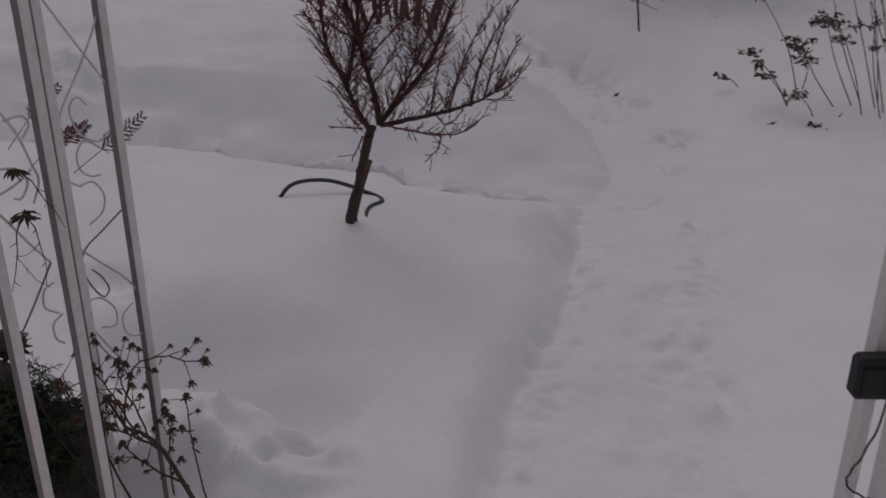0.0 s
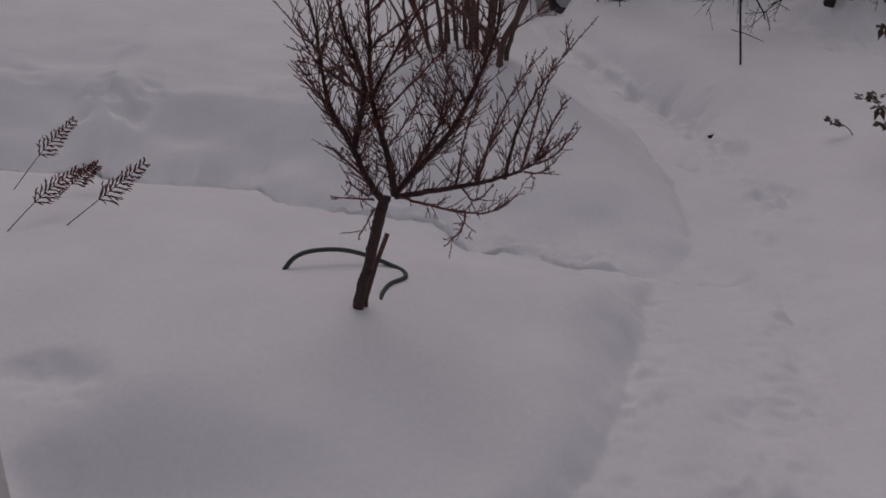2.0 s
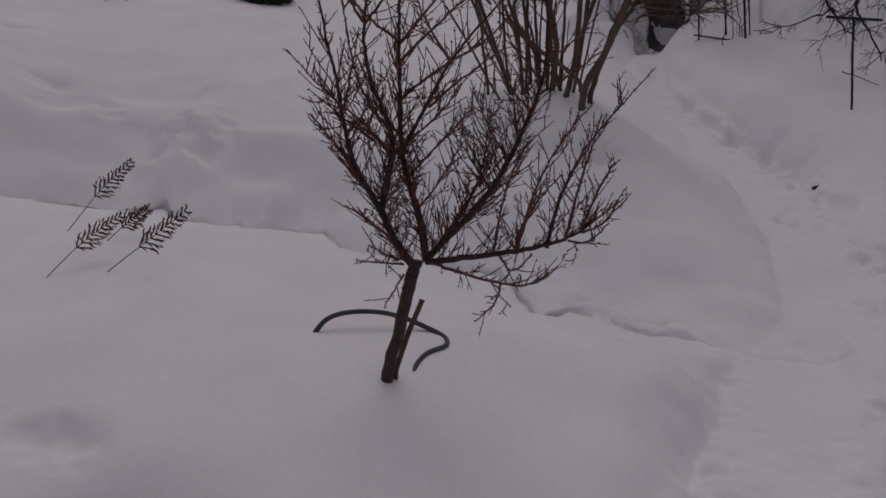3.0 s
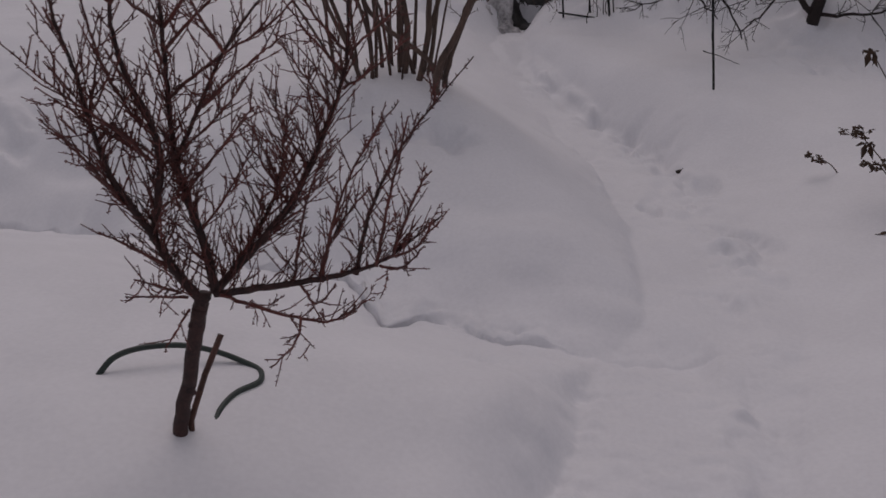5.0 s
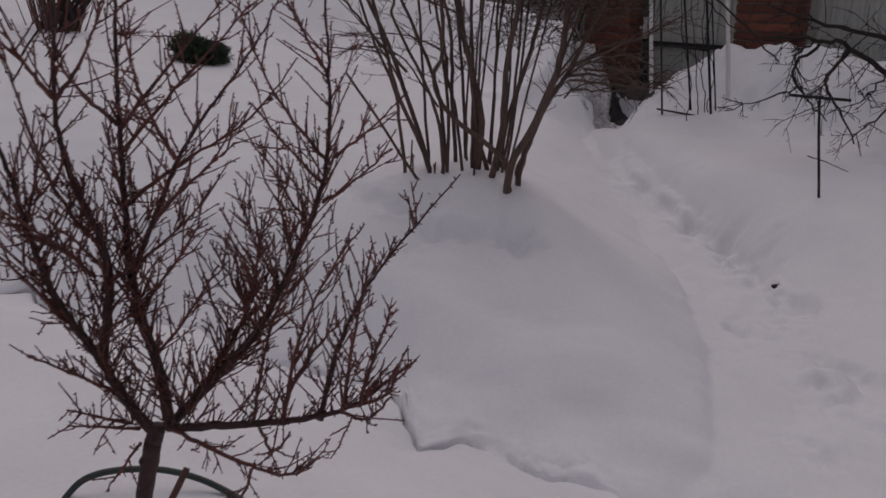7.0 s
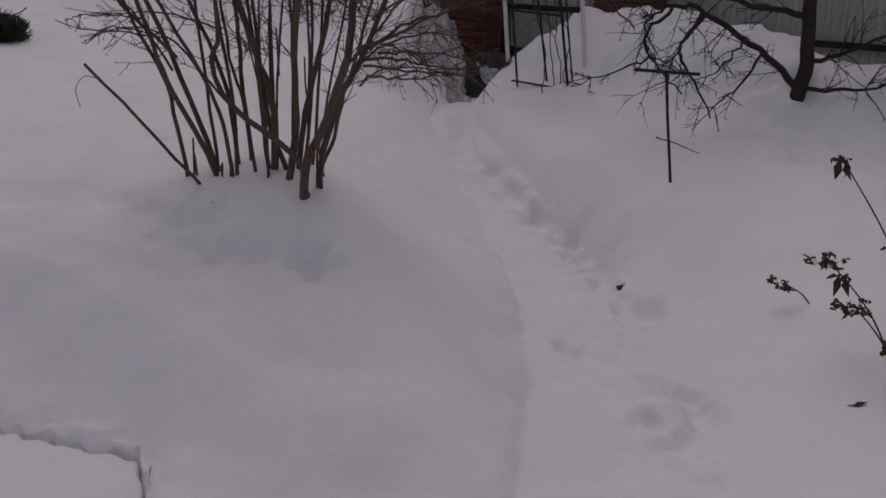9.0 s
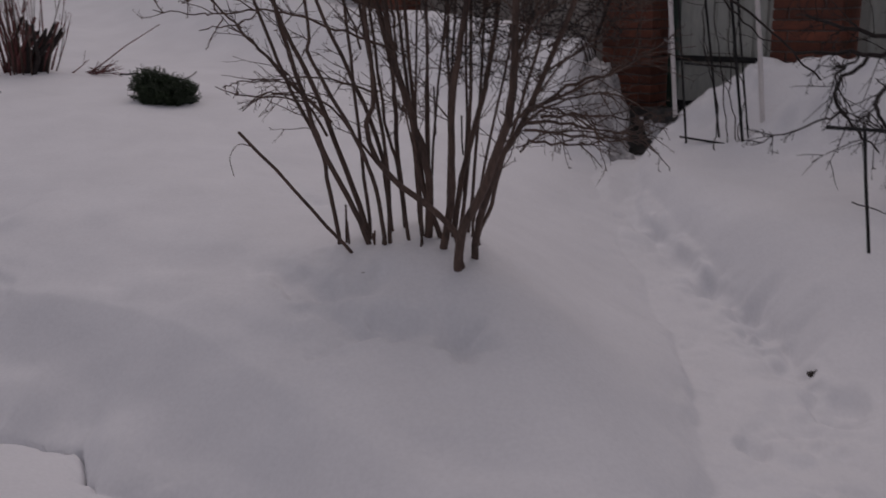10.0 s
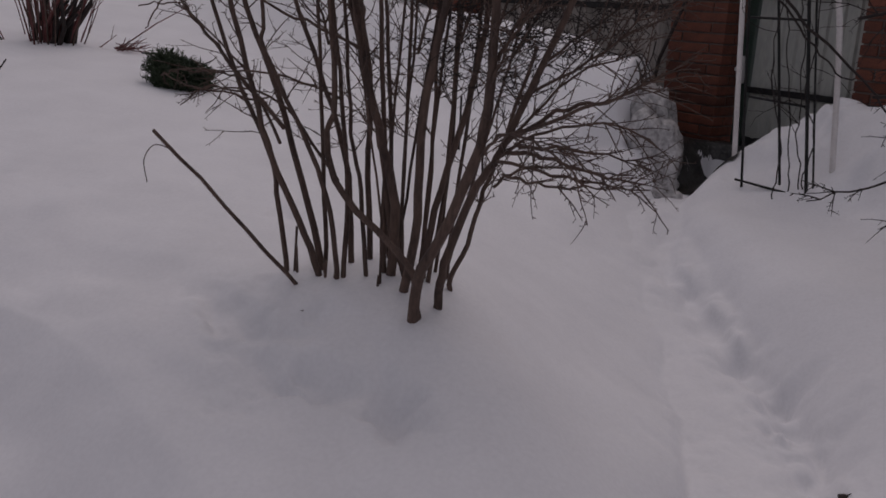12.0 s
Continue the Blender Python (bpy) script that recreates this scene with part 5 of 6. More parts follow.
def old_tree():
    t = thing("old_fruit_tree", on_snow(2.28, 8.57), "dark old fruit tree with low drooping bare branches", "tree")
    g = Geo()
    g.tube(wobble(curve([(2.27, 8.57, 0.35), (2.28, 8.57, 0.65), (2.31, 8.57, 0.90), (2.29, 8.57, 1.21), (2.22, 8.57, 1.75), (2.15, 8.5, 2.3)], 4), 0.004), 0.052, 0.035, 10)
    g.make("trunk", DARK_BARK, t)

    def bough(r, pts, twigs, size=0.26, up=-0.25):
        line = wobble(curve(pts, 5), 0.008)
        g, tw = Geo(), Geo()
        g.tube(line, r, r * 0.35, 7)
        ob = g.make("bough", DARK_BARK, t)
        for i in range(twigs):
            j = random.randrange(2, len(line) - 1)
            e = (line[j + 1] - line[j]).normalized()
            o = e.orthogonal().normalized()
            o.rotate(Matrix.Rotation(random.uniform(0, 6.28), 3, e))
            shoot(tw, line[j], e * 0.7 + o, size * random.uniform(0.5, 1.4), 0.0040, up, 3, random.choice((1, 2, 2)), 5, 0.11, 4, 0.7, 0.02)
        tagged(tw.make("twig_growth", DARK_BARK, ob), kind="stuff")

    bough(0.024, ((2.27, 8.57, 0.74), (2.00, 8.50, 0.97), (1.65, 8.40, 1.19), (1.41, 8.30, 1.24), (1.08, 8.20, 1.26)), 20)
    bough(0.014, ((1.65, 8.40, 1.19), (1.50, 8.30, 0.98), (1.57, 8.20, 0.85), (1.70, 8.10, 0.60)), 6)
    bough(0.012, ((1.44, 8.30, 1.23), (1.29, 8.25, 1.04), (1.40, 8.22, 0.86), (1.54, 8.20, 0.73)), 6)
    bough(0.010, ((2.02, 8.50, 0.94), (1.86, 8.40, 0.72), (1.72, 8.30, 0.62)), 7, 0.18)
    bough(0.016, ((2.29, 8.57, 0.74), (2.51, 8.40, 0.75), (2.80, 8.30, 0.82)), 16)
    bough(0.018, ((2.30, 8.57, 0.90), (2.53, 8.50, 0.98), (2.85, 8.40, 1.15)), 18)
    bough(0.022, ((2.29, 8.57, 1.17), (1.93, 8.50, 1.25), (1.47, 8.40, 1.34), (1.1, 8.3, 1.45)), 28)
    bough(0.008, ((1.36, 8.24, 0.93), (1.16, 8.10, 0.89), (0.87, 7.90, 0.78)), 7, 0.14)
    bough(0.022, ((2.27, 8.57, 1.35), (1.9, 8.6, 1.6), (1.4, 8.5, 1.72), (0.95, 8.4, 1.6)), 28, 0.3)
    bough(0.020, ((2.27, 8.57, 1.30), (2.6, 8.5, 1.45), (3.1, 8.4, 1.4)), 18, 0.3)

    bough(0.009, ((1.62, 8.38, 1.19), (1.50, 8.10, 1.06), (1.43, 7.90, 0.95), (1.40, 7.80, 0.84)), 12, 0.20)
    bough(0.008, ((1.92, 8.45, 1.04), (1.76, 8.20, 0.92), (1.60, 8.00, 0.80)), 9, 0.20)
    bough(0.008, ((1.40, 8.30, 1.24), (1.28, 8.15, 1.12), (1.36, 8.00, 0.98)), 9, 0.18)


old_tree()


# ---- black trellis, climbing stems and the white arch by the far gate ----
def trellis():
    t = thing("trellis", on_snow(0.63, 9.3), "narrow black metal trellis with bare climbing stems standing in snow", "trellis")
    bars = ((0.455, 9.395, 0.36, 0.30, 9.395, 1.95, 0.008), (0.850, 9.208, 0.36, 0.62, 9.208, 2.05, 0.010), (0.875, 9.22, 0.45, 0.66, 9.215, 2.05, 0.006), (0.66, 9.30, 0.62, 0.46, 9.30, 1.95, 0.008))
    for x0, y0, z0, x1, y1, z1, r in bars:
        g = Geo()
        g.tube([(x0, y0, z0), (x1, y1, z1)], r, r, 8)
        g.make("post", IRON, t)
    for a, b in (((0.39, 9.40, 0.605), (0.835, 9.205, 0.575)), ((0.40, 9.37, 1.12), (0.76, 9.21, 1.10)), ((0.35, 9.37, 1.58), (0.69, 9.21, 1.58))):
        g = Geo()
        g.tube([a, b], 0.0075, 0.0075, 8)
        g.make("rung", IRON, t)
    v = thing("climbing_plant", on_snow(0.70, 9.26), "bare brown climbing stems twisting up a black trellis", "climber")
    for k in range(4):
        x0 = 0.64 + 0.06 * k
        pts = [(x0 + random.uniform(-0.03, 0.03) - 0.16 * f, 9.26 + random.uniform(-0.04, 0.03), 0.52 + 1.5 * f) for f in (0, 0.12, 0.28, 0.45, 0.62, 0.8, 1.0)]
        g = Geo()
        line = wobble(curve(pts, 4), 0.006)
        g.tube(line, 0.0045, 0.003, 5)
        for _ in range(4):
            j = random.randrange(8, len(line) - 1)
            shoot(g, line[j], Vector((random.gauss(0, 1), random.gauss(-0.3, 0.4), random.gauss(0.1, 0.5))), random.uniform(0.12, 0.4), 0.003, 0.0, 2, 1, 5, 0.2, 4)
        g.make("stem", DARK_BARK, v)
    g = Geo()
    g.tube(wobble(curve([(0.30, 9.2, 1.98), (0.55, 9.15, 1.68), (0.80, 9.1, 1.45), (1.05, 9.0, 1.25), (1.25, 8.9, 1.05)], 5), 0.008), 0.011, 0.006, 6)
    g.make("stem", DARK_BARK, v)
    g = Geo()
    g.tube(wobble(curve([(0.40, 9.25, 1.80), (0.65, 9.15, 1.55), (0.85, 9.1, 1.33), (0.98, 9.0, 1.28)], 5), 0.008), 0.008, 0.004, 6)
    g.make("stem", DARK_BARK, v)


trellis()


def white_arch():
    t = thing("garden_arch", on_snow(0.65, 9.6), "white plastic garden arch with bent poles half buried in snow", "arch")
    g = Geo()
    g.tube([(0.345, 9.85, 0.35), (0.33, 9.85, 0.52), (0.23, 9.85, 1.72), (0.215, 9.83, 1.9)], 0.017, 0.017, 10)
    g.make("pole", WHITE_PAINT, t)
    g = Geo()
    g.tube(curve([(0.975, 9.30, 0.3), (0.96, 9.30, 0.48), (0.85, 9.30, 1.52), (0.77, 9.32, 1.78), (0.61, 9.40, 1.97), (0.42, 9.6, 2.06), (0.27, 9.76, 2.02), (0.215, 9.83, 1.9)], 5), 0.017, 0.017, 10)
    g.make("pole", WHITE_PAINT, t)


white_arch()


# ---- far left bed: juniper, red-stemmed bush, stakes and sticks, green tunnels ----
def juniper():
    c = on_snow(-3.42, 8.75)
    t = thing("juniper", c, "low dark green juniper half buried in snow", "conifer")
    g, tw = Geo(), Geo()
    for _ in range(900):
        a, rr = random.uniform(0, 6.28), math.sqrt(random.random())
        p = Vector((c[0] + math.cos(a) * rr * 0.20, c[1] + math.sin(a) * rr * 0.17, c[2] - 0.03 + random.uniform(0, 0.17) * (1 - 0.45 * rr ** 2) * (1.0 + 1.1 * max(0, -math.cos(a)) * rr)))
        d = Vector((math.cos(a) * rr, math.sin(a) * rr, 0.75 + random.gauss(0, 0.25)))
        shoot(g, p, d, random.uniform(0.05, 0.10), 0.005, 0.1, 7, 1, 3, 0.15, 3, 0.6, 0.02)
    tagged(g.make("needle_mass", EVERGREEN, t), kind="stuff")
    for k in range(6):
        a = random.uniform(0, 6.28)
        tw.tube([Vector(c) + Vector((0, 0, -0.05)), Vector(c) + Vector((math.cos(a) * 0.18, math.sin(a) * 0.15, 0.06))], 0.008, 0.004, 5)
    tagged(tw.make("branch_cluster", DARK_BARK, t), kind="stuff")
    g = Geo()
    b = Vector(on_snow(-4.0, 9.15))
    g.tube(wobble(curve([b + Vector((-0.15, 0.0, 0.09)), b + Vector((0.1, 0, 0.10)), b + Vector((0.45, -0.1, 0.06)), b + Vector((0.75, -0.2, 0.12))], 5), 0.006), 0.008, 0.004, 6)
    g.tube([b + Vector((0.02, 0, 0.10)), b + Vector((0.02, 0, -0.05))], 0.007, 0.007, 5)
    tagged(g.make("bent_stick", DARK_BARK), "thin dark stick bent low over the snow", "stick")


juniper()


def red_bush():
    c = Vector(on_snow(-5.3, 9.25))
    t = thing("red_bush", c, "bushy clump of thin red-brown bare canes in snow", "bush")
    for k in range(58):
        a, rr = random.uniform(0, 6.28), random.random()
        b = c + Vector((math.cos(a) * rr * 0.35, math.sin(a) * rr * 0.3, -0.06))
        d = Vector((math.cos(a) * rr * 0.45, math.sin(a) * rr * 0.4, 1))
        g = Geo()
        shoot(g, b, d, random.uniform(0.5, 1.15), 0.006 if k % 3 else 0.009, 0.0, 2, random.choice((0, 1, 1)), 5, 0.05, 5, 0.4)
        g.make("cane", RED_STEM if k % 2 else STEM, t)
    for k in range(20):
        g = Geo()
        b = c + Vector((0.08 + random.gauss(0, 0.09), random.gauss(0, 0.08), -0.05))
        g.tube([b, b + Vector((random.uniform(0.02, 0.10), 0, random.uniform(0.12, 0.2))), b + Vector((random.uniform(0.05, 0.30), 0.02, random.uniform(0.28, 0.52)))], 0.022, 0.012, 6)
        g.make("old_cane", DARK_BARK if k % 3 else RED_STEM, t, "thick dark old cane")
    s = Vector(on_snow(-4.75, 9.5))
    g = Geo()
    for _ in range(16):
        shoot(g, s + Vector((random.uniform(-0.25, 0.2), random.gauss(0, 0.05), 0.0)), Vector((1, random.gauss(0, 0.3), 0.25)), random.uniform(0.15, 0.35), 0.006, 0.1, 2, 1, 4, 0.15, 4)
    g.tube(wobble([s, s + Vector((0.35, 0.1, 0.22)), s + Vector((0.65, 0.2, 0.42))], 0.01), 0.007, 0.003, 5)
    tagged(g.make("twig_litter", RED_STEM), "fallen reddish twigs lying on the snow beside the bush", "twigs")


red_bush()


def stake(x, y, dx, dz, r, label="thin dark plant stake sticking out of snow", name="garden_stake", mat=None):
    p = Vector(on_snow(x, y, 0.08))
    g = Geo()
    g.tube(wobble([p, p + Vector((dx * 0.5, 0, dz * 0.5)), p + Vector((dx, 0.02, dz))], 0.004), r, r * 0.9, 6)
    tagged(g.make(name, mat or DARK_BARK), label, "stake", "stakes")


stake(-6.04, 7.64, -0.06, 1.5, 0.012, "thin black metal rod standing upright in snow", mat=IRON)
stake(-5.23, 6.88, 0.05, 0.34, 0.010)
stake(-6.01, 8.10, -0.08, 0.30, 0.008)
stake(-5.68, 8.20, -0.02, 0.28, 0.007)
stake(-5.29, 8.02, 0.03, 0.38, 0.008)
stake(-5.59, 8.48, 0.12, 0.36, 0.014)
stake(-5.21, 8.20, 0.21, 0.32, 0.009)
stake(-4.60, 7.93, 0.22, 0.28, 0.010, "thin stick leaning out of snow")
stake(-4.45, 8.02, 0.12, 0.17, 0.006, "short thin stick leaning out of snow")
g = Geo()
for _ in range(10):
    p = Vector(on_snow(-5.29, 8.02)) + Vector((random.uniform(-0.02, 0.1), 0.0, 0.2 + random.uniform(-0.03, 0.02)))
    g.leaf(p, Vector((random.uniform(-1, 1), 0.2, -0.2)), 0.06, 0.02)
tagged(g.make("withered_flower_head", DRY), "withered dark flower head hanging on a stake", "dried plant")


stake(-1.26, 8.86, -0.01, 0.42, 0.008, "thin dark rod standing in snow behind the shrub")
stake(-0.94, 8.52, -0.02, 0.34, 0.007, "thin dark rod standing in snow behind the shrub")
stake(-0.95, 10.2, 0.0, 0.45, 0.007, "thin dark rod standing in snow behind the shrub")


def leaning_pole():
    g = Geo()
    g.tube([WALL @ Vector((-0.82, -0.16, 0.6)), WALL @ Vector((-0.76, -0.12, 1.23)), WALL @ Vector((-0.52, -0.03, 1.95))], 0.016, 0.014, 8)
    tagged(g.make("leaning_pole", DARK_BARK), "dark wooden pole leaning against a brick pillar", "pole")


leaning_pole()


def tunnel(x, y, length, width, height, turn):
    """A low film tunnel over hoops, half buried."""
    c = Vector(on_snow(x, y, 0.12))
    t = thing("garden_tunnel", c, "low garden tunnel of pale green film half buried in snow", "garden tunnel", "tunnels")
    m = Matrix.Translation(c) @ Matrix.Rotation(turn, 4, "Z")
    g, n, k = Geo(), 24, 10
    v = []
    for i in range(n + 1):
        for j in range(k + 1):
            a = math.pi * j / k
            s = -length / 2 + length * i / n
            sag = (1 - 0.06 * abs(math.sin(math.pi * i / 6)) * math.sin(a)) * (1 - 0.45 * abs(2 * i / n - 1) ** 5)
            v.append(tuple(m @ Vector((s, -math.cos(a) * width / 2 * sag, math.sin(a) * height * sag + 0.01 * random.random()))))
    f = [(i * (k + 1) + j, (i + 1) * (k + 1) + j, (i + 1) * (k + 1) + j + 1, i * (k + 1) + j + 1) for i in range(n) for j in range(k)]
    f += [tuple(range(k + 1)), tuple(n * (k + 1) + j for j in reversed(range(k + 1)))]
    g.add(v, f)
    g.make("film_cover", FILM, t)
    for i in range(0, 5):
        s = (-length / 2 + length * i / 4) * 0.86
        h = Geo()
        h.tube([m @ Vector((s, -math.cos(math.pi * j / 12) * width / 2 * 1.01, math.sin(math.pi * j / 12) * height * 1.01)) for j in range(13)], 0.012, 0.012, 6)
        h.make("hoop", GREEN_FRAME, t)


tunnel(-10.3, 12.4, 1.9, 1.1, 1.0, 1.30)
tunnel(-10.95, 16.0, 1.8, 1.0, 1.0, 1.30)
g = Geo()
p = on_snow(-10.4, 10.5)
g.box((p[0] - 0.06, p[1] - 0.06, p[2] - 0.2), (p[0] + 0.06, p[1] + 0.06, p[2] + 0.9), bevel=0.008)
tagged(g.make("wooden_post", POT, smooth=False), "short dark brown wooden post standing in snow", "post")


# ---- the white arch at the near end of the path ----
def near_arch():
    t = thing("arch_panel", (-0.76, 1.64, 0.2), "white metal arch side with square posts and curled wire scrolls", "arch")
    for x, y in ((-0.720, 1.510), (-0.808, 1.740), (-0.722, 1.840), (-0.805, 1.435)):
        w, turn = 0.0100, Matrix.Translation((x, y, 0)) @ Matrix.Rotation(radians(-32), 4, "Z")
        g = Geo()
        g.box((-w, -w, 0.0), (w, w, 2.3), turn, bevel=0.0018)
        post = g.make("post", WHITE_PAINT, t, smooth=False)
        # the post's shaded left face, painted as a thin grey strip
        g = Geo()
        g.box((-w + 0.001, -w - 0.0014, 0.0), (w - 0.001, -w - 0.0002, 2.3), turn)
        g.make("shade_strip", WIRE_AND_SHADE_GREY, post, "grey strip painting the shaded side of a white post", smooth=False)

    def wire(pts, r=0.0024, mat=WIRE):
        g = Geo()
        g.tube(curve(pts, 5), r, r * 0.9, 6)
        g.make("wire_scroll", mat, t)

    # bent wires between the two far posts
    wire(((-0.796, 1.754, 1.317), (-0.770, 1.784, 1.248), (-0.727, 1.835, 1.136)))
    wire(((-0.721, 1.841, 1.306), (-0.735, 1.825, 1.253), (-0.762, 1.793, 1.180), (-0.793, 1.757, 1.107), (-0.811, 1.737, 1.054)))
    wire(((-0.761, 1.795, 1.104), (-0.772, 1.782, 1.122), (-0.784, 1.768, 1.105), (-0.783, 1.769, 1.075), (-0.773, 1.781, 1.042), (-0.751, 1.807, 1.023), (-0.732, 1.828, 1.042)))
    wire(((-0.750, 1.808, 1.008), (-0.770, 1.784, 1.030), (-0.784, 1.768, 1.008), (-0.783, 1.769, 0.973), (-0.770, 1.784, 0.954), (-0.756, 1.801, 0.951)))
    wire(((-0.788, 1.763, 0.938), (-0.768, 1.787, 0.940), (-0.755, 1.801, 0.906), (-0.761, 1.795, 0.870), (-0.781, 1.771, 0.850)))
    wire(((-0.733, 1.827, 0.862), (-0.767, 1.788, 0.827), (-0.793, 1.757, 0.800), (-0.803, 1.745, 0.759), (-0.792, 1.759, 0.706), (-0.778, 1.775, 0.677), (-0.769, 1.785, 0.693), (-0.777, 1.776, 0.725), (-0.789, 1.762, 0.748)), 0.0022, WIRE_AND_SHADE_GREY)
    wire(((-0.789, 1.762, 0.607), (-0.768, 1.787, 0.601), (-0.764, 1.791, 0.635), (-0.778, 1.774, 0.671), (-0.795, 1.755, 0.680), (-0.807, 1.742, 0.666), (-0.805, 1.743, 0.623), (-0.785, 1.767, 0.561), (-0.761, 1.795, 0.486), (-0.755, 1.802, 0.421)))
    wire(((-0.808, 1.740, 1.048), (-0.815, 1.732, 0.997), (-0.802, 1.747, 0.956), (-0.788, 1.763, 0.938)))
    wire(((-0.813, 1.734, 0.822), (-0.781, 1.771, 0.768), (-0.740, 1.819, 0.699), (-0.721, 1.841, 0.639), (-0.722, 1.840, 0.581), (-0.732, 1.828, 0.555), (-0.752, 1.805, 0.570), (-0.755, 1.801, 0.615), (-0.736, 1.823, 0.640)))
    # bent wires between the two near posts
    wire(((-0.767, 1.469, 1.168), (-0.752, 1.482, 1.126), (-0.741, 1.491, 1.072), (-0.736, 1.496, 1.040), (-0.747, 1.486, 1.001)))
    wire(((-0.766, 1.470, 1.153), (-0.744, 1.489, 1.158), (-0.736, 1.496, 1.142), (-0.746, 1.487, 1.119)))
    wire(((-0.780, 1.458, 1.072), (-0.763, 1.472, 1.068), (-0.750, 1.484, 1.044), (-0.760, 1.475, 1.015), (-0.770, 1.466, 1.016)))
    wire(((-0.791, 1.448, 0.993), (-0.763, 1.472, 0.931), (-0.740, 1.493, 0.883)))
    wire(((-0.740, 1.493, 0.883), (-0.771, 1.465, 0.810), (-0.798, 1.442, 0.752)), 0.0022, WIRE_AND_SHADE_GREY)
    wire(((-0.786, 1.452, 1.028), (-0.763, 1.472, 1.042), (-0.743, 1.490, 1.062)))
    wire(((-0.741, 1.492, 0.844), (-0.755, 1.479, 0.832), (-0.758, 1.477, 0.799), (-0.741, 1.492, 0.780)))
    wire(((-0.736, 1.496, 0.778), (-0.751, 1.483, 0.761), (-0.751, 1.483, 0.731), (-0.741, 1.492, 0.717)))

    t = thing("arch_panel", (0.79, 1.49, 0.2), "white metal arch side with paired posts and a black box", "arch")
    for x, y in ((0.795, 1.515), (0.830, 1.455)):
        w, turn = 0.0145, Matrix.Translation((x, y, 0)) @ Matrix.Rotation(radians(20), 4, "Z")
        g = Geo()
        g.box((-w, -w, 0.0), (w, w, 2.3), turn, bevel=0.002)
        g.make("post", WHITE_PAINT, t, smooth=False)
    g = Geo()
    g.box((0.742, 1.455, 0.635), (0.84, 1.498, 0.722), bevel=0.008)
    g.box((0.752, 1.445, 0.650), (0.80, 1.457, 0.706), bevel=0.004)
    g.make("black_box", BLACK, t, "small black plastic box fixed to the post", smooth=False)
    g = Geo()
    g.tube(wobble(curve([(0.80, 1.43, 1.2), (0.79, 1.43, 0.98), (0.79, 1.435, 0.80), (0.795, 1.44, 0.62), (0.775, 1.44, 0.53), (0.757, 1.445, 0.46), (0.79, 1.44, 0.43), (0.83, 1.44, 0.42)], 6), 0.001), 0.0022, 0.0022, 5)
    g.make("cord", BLACK, t, "thin black cord")


near_arch()


def planter():
    c = Vector((-0.950, 1.68, 0.43))
    t = thing("planter", (-1.05, 1.78, 0.15), "dark wooden planter post with a clump of evergreen beside the arch", "planter")
    g = Geo()
    g.box((-1.30, 1.70, -0.05), (-1.060, 1.87, 0.47), bevel=0.02)
    g.make("post", POT, t, smooth=False)
    g = Geo()
    g.box((-1.20, 1.72, -0.05), (-0.88, 1.92, 0.30), bevel=0.02)
    for k in range(4):
        g.box((-1.19 + 0.078 * k, 1.708, -0.05), (-1.118 + 0.078 * k, 1.722, 0.29), bevel=0.003)
    g.make("box", POT, t, smooth=False)
    g = Geo()
    g.lump((-0.955, 1.676, 0.612), (0.031, 0.031, 0.026), 0.5, 3)
    for _ in range(40):
        a = random.uniform(0, 6.28)
        g.leaf((-0.955, 1.676, 0.605), Vector((math.cos(a), math.sin(a), random.uniform(-0.8, 0.9))), 0.045, 0.010)
    g.make("knob", CLOD, t, "dark withered flower head")
    g = Geo()
    for _ in range(900):
        p = c + Vector((random.gauss(-0.03, 0.065), random.gauss(0, 0.04), random.uniform(-0.17, 0.07)))
        shoot(g, p, Vector((random.gauss(0, 1), random.gauss(-0.2, 0.6), random.gauss(0.0, 0.6))), random.uniform(0.035, 0.085), 0.0018, -0.1, 10, 1, 4, 0.15, 3, 0.6, 0.016)
    tagged(g.make("evergreen", EVERGREEN, t), kind="stuff")


planter()


# ---- dried seed heads beside the near arch ----
def far_side_wire():
    # thin dark twigs of a climber caught in the arch
    g = Geo()
    for z, dx in ((1.07, 0.08), (0.99, 0.10), (0.985, -0.06)):
        p = Vector((-0.762, 1.472, z))
        shoot(g, p, Vector((dx, -0.02, -0.12)), 0.14, 0.0016, -0.1, 2, 1, 4, 0.2, 3)
        for _ in range(9):
            g.leaf(p, Vector((random.gauss(0, 1), random.gauss(0, 1), -0.7)), 0.03, 0.008)
    tagged(g.make("dried_climber", DRY), "withered dark climber leaves caught in the arch wires", "dried plant")


far_side_wire()


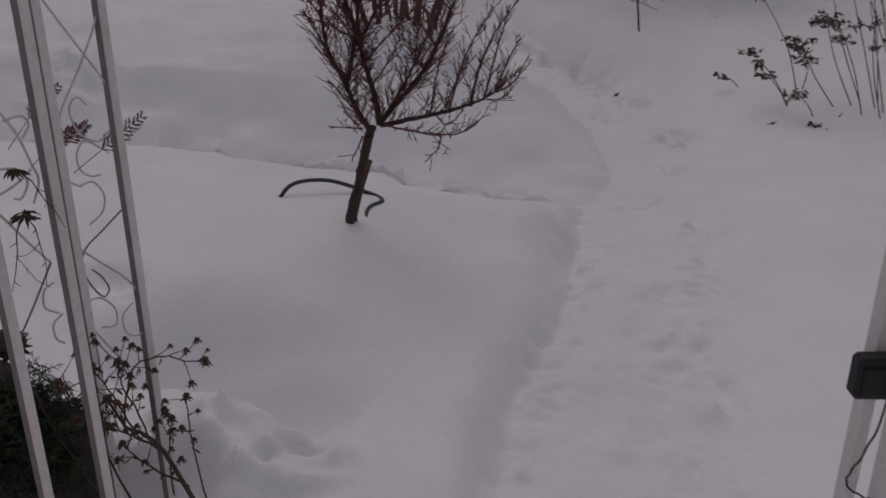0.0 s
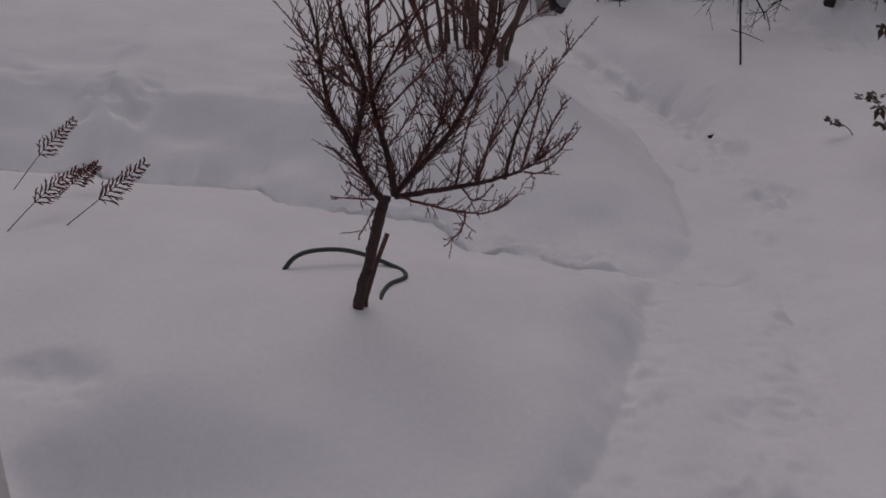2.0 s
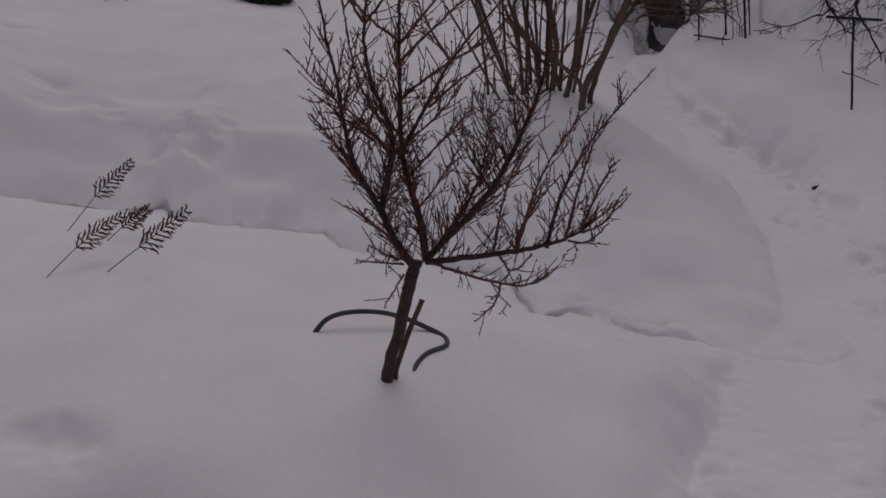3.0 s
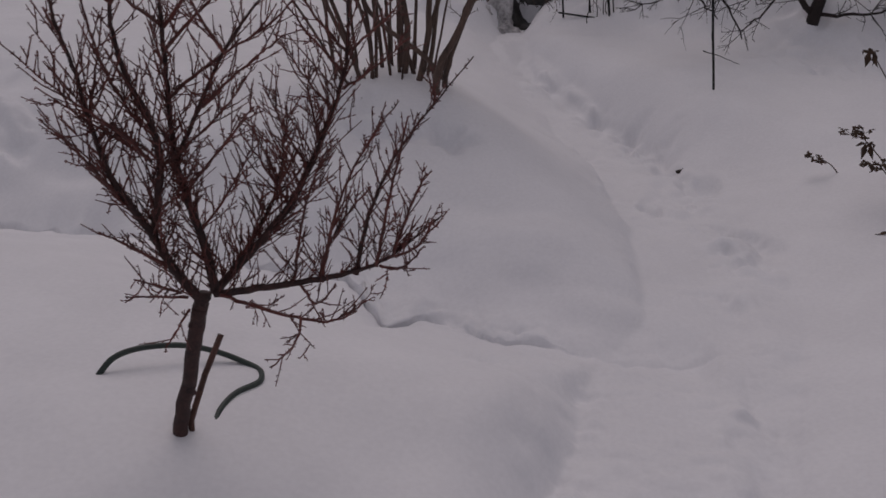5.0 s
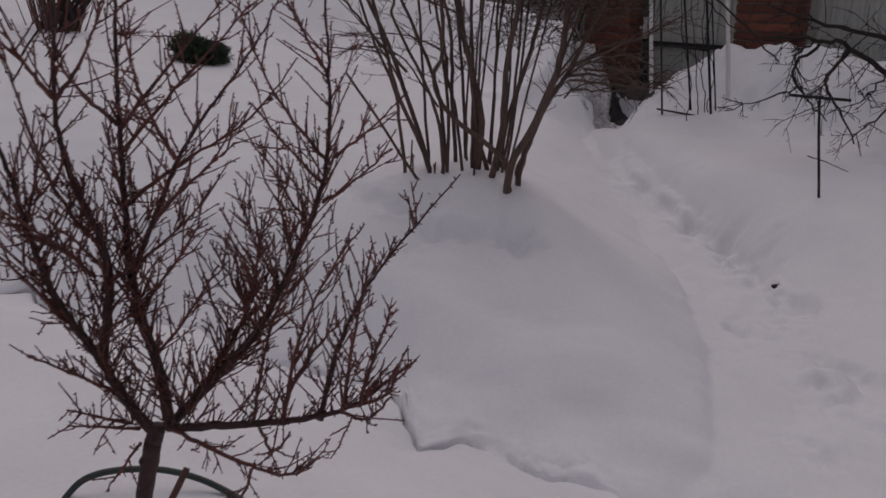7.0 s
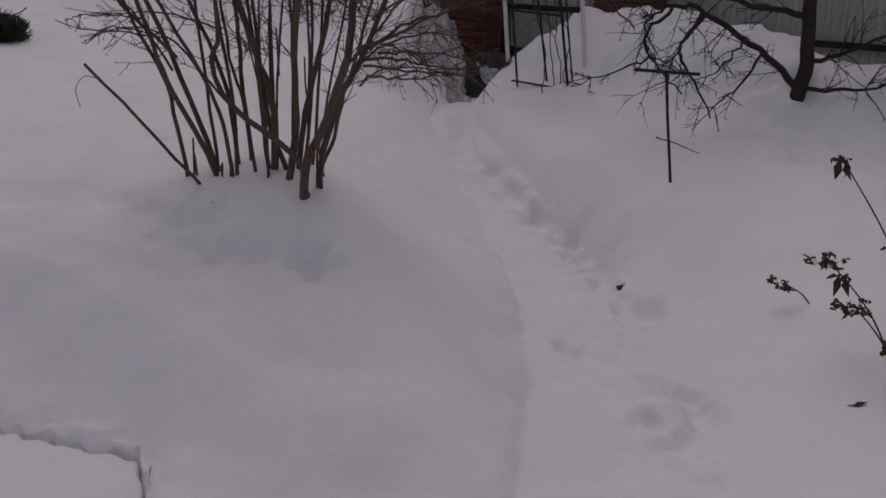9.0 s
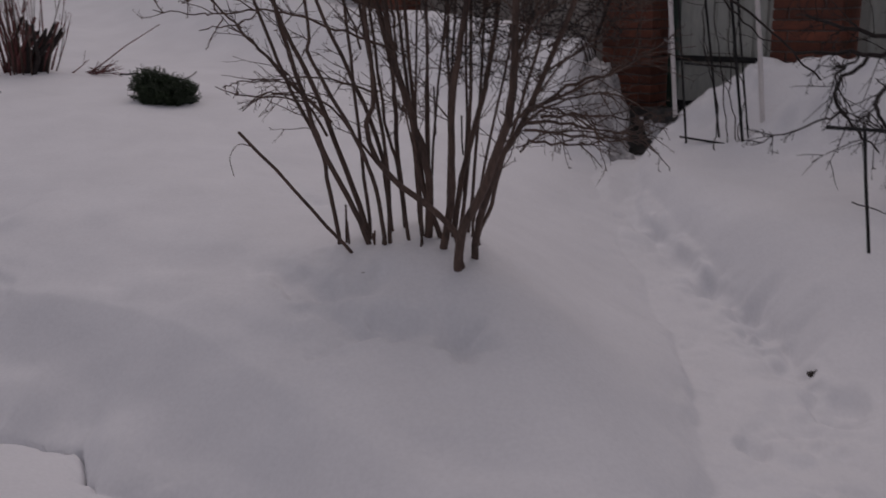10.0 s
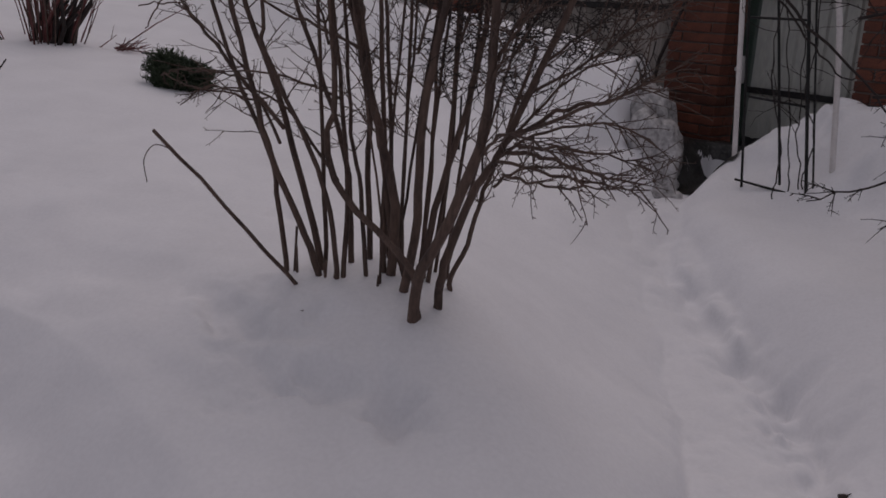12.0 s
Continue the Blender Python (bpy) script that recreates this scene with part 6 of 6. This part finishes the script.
def seed_plant():
    root = Vector((-0.545, 1.67, on_snow(-0.545, 1.67)[2]))
    t = thing("seed_head_plant", root, "withered coneflower with dark round seed heads on brown stalks", "dried plant")

    def head(hd, e, r):
        hd.lump(e, (r, r, r * 0.85), 0.35, 2)
        for i in range(7):
            a = 6.28 * i / 7 + random.uniform(-0.3, 0.3)
            hd.leaf(e + Vector((0, 0, -r * 0.5)), Vector((math.cos(a), math.sin(a), -0.5)), r * 2.3, r * 0.6)

    def stalk(r, pts, kids, tip=0.008):
        line = wobble(curve(pts, 5), 0.0012)
        g, hd = Geo(), Geo()
        g.tube(line, r, max(0.0014, r * 0.45), 6)
        head(hd, line[-1], tip)
        n = len(line)
        for i in range(kids):
            j = int(n * (0.25 + 0.72 * (i + random.random()) / kids)) if kids else 0
            j = min(j, n - 1)
            e = (line[j] - line[j - 1]).normalized()
            o = e.orthogonal().normalized()
            o.rotate(Matrix.Rotation(random.uniform(0, 6.28), 3, e))
            q = shoot(g, line[j], e * 0.5 + o + Vector((0.1, 0, 0.35)), random.uniform(0.025, 0.085), 0.0015, 0.1, 0, 0, 4, 0.12, 4)
            head(hd, q[-1], random.uniform(0.0035, 0.007))
            for _ in range(random.choice((0, 1, 2))):
                hd.leaf(q[1], Vector((random.gauss(0, 1), random.gauss(0, 1), -0.6)), 0.022, 0.005)
        ob = g.make("stalk", DRY_STEM, t)
        tagged(hd.make("seed_head_mass", DRY, ob, "dark brown round seed heads"), kind="stuff")

    stalk(0.0062, (root - Vector((-0.01, 0, 0.04)), (-0.641, 1.640, 0.364), (-0.705, 1.620, 0.443), (-0.728, 1.600, 0.526)), 5, 0.011)
    stalk(0.0024, (root + Vector((-0.02, 0.03, -0.03)), (-0.598, 1.713, 0.312), (-0.609, 1.727, 0.403), (-0.613, 1.740, 0.447)), 4)
    stalk(0.0036, ((-0.645, 1.650, 0.357), (-0.682, 1.615, 0.418), (-0.729, 1.580, 0.470)), 4, 0.011)
    stalk(0.0024, ((-0.655, 1.700, 0.200), (-0.663, 1.730, 0.307), (-0.657, 1.760, 0.376)), 6)
    stalk(0.0026, ((-0.715, 1.630, 0.445), (-0.725, 1.698, 0.486), (-0.719, 1.737, 0.521), (-0.701, 1.775, 0.520), (-0.665, 1.813, 0.507), (-0.641, 1.852, 0.471), (-0.605, 1.890, 0.454)), 11, 0.009)
    stalk(0.0024, ((-0.672, 1.645, 0.395), (-0.687, 1.647, 0.462), (-0.708, 1.633, 0.541), (-0.706, 1.620, 0.603)), 7)
    stalk(0.0024, ((-0.686, 1.630, 0.405), (-0.719, 1.610, 0.527), (-0.742, 1.580, 0.615)), 6, 0.010)
    stalk(0.0030, ((-0.60, 1.655, 0.26), (-0.70, 1.68, 0.30), (-0.765, 1.715, 0.33)), 6)
    stalk(0.0030, ((-0.72, 1.64, 0.20), (-0.80, 1.66, 0.40), (-0.855, 1.66, 0.53)), 4)
    stalk(0.0026, ((-0.78, 1.64, 0.20), (-0.86, 1.62, 0.42), (-0.91, 1.63, 0.57)), 5)


seed_plant()
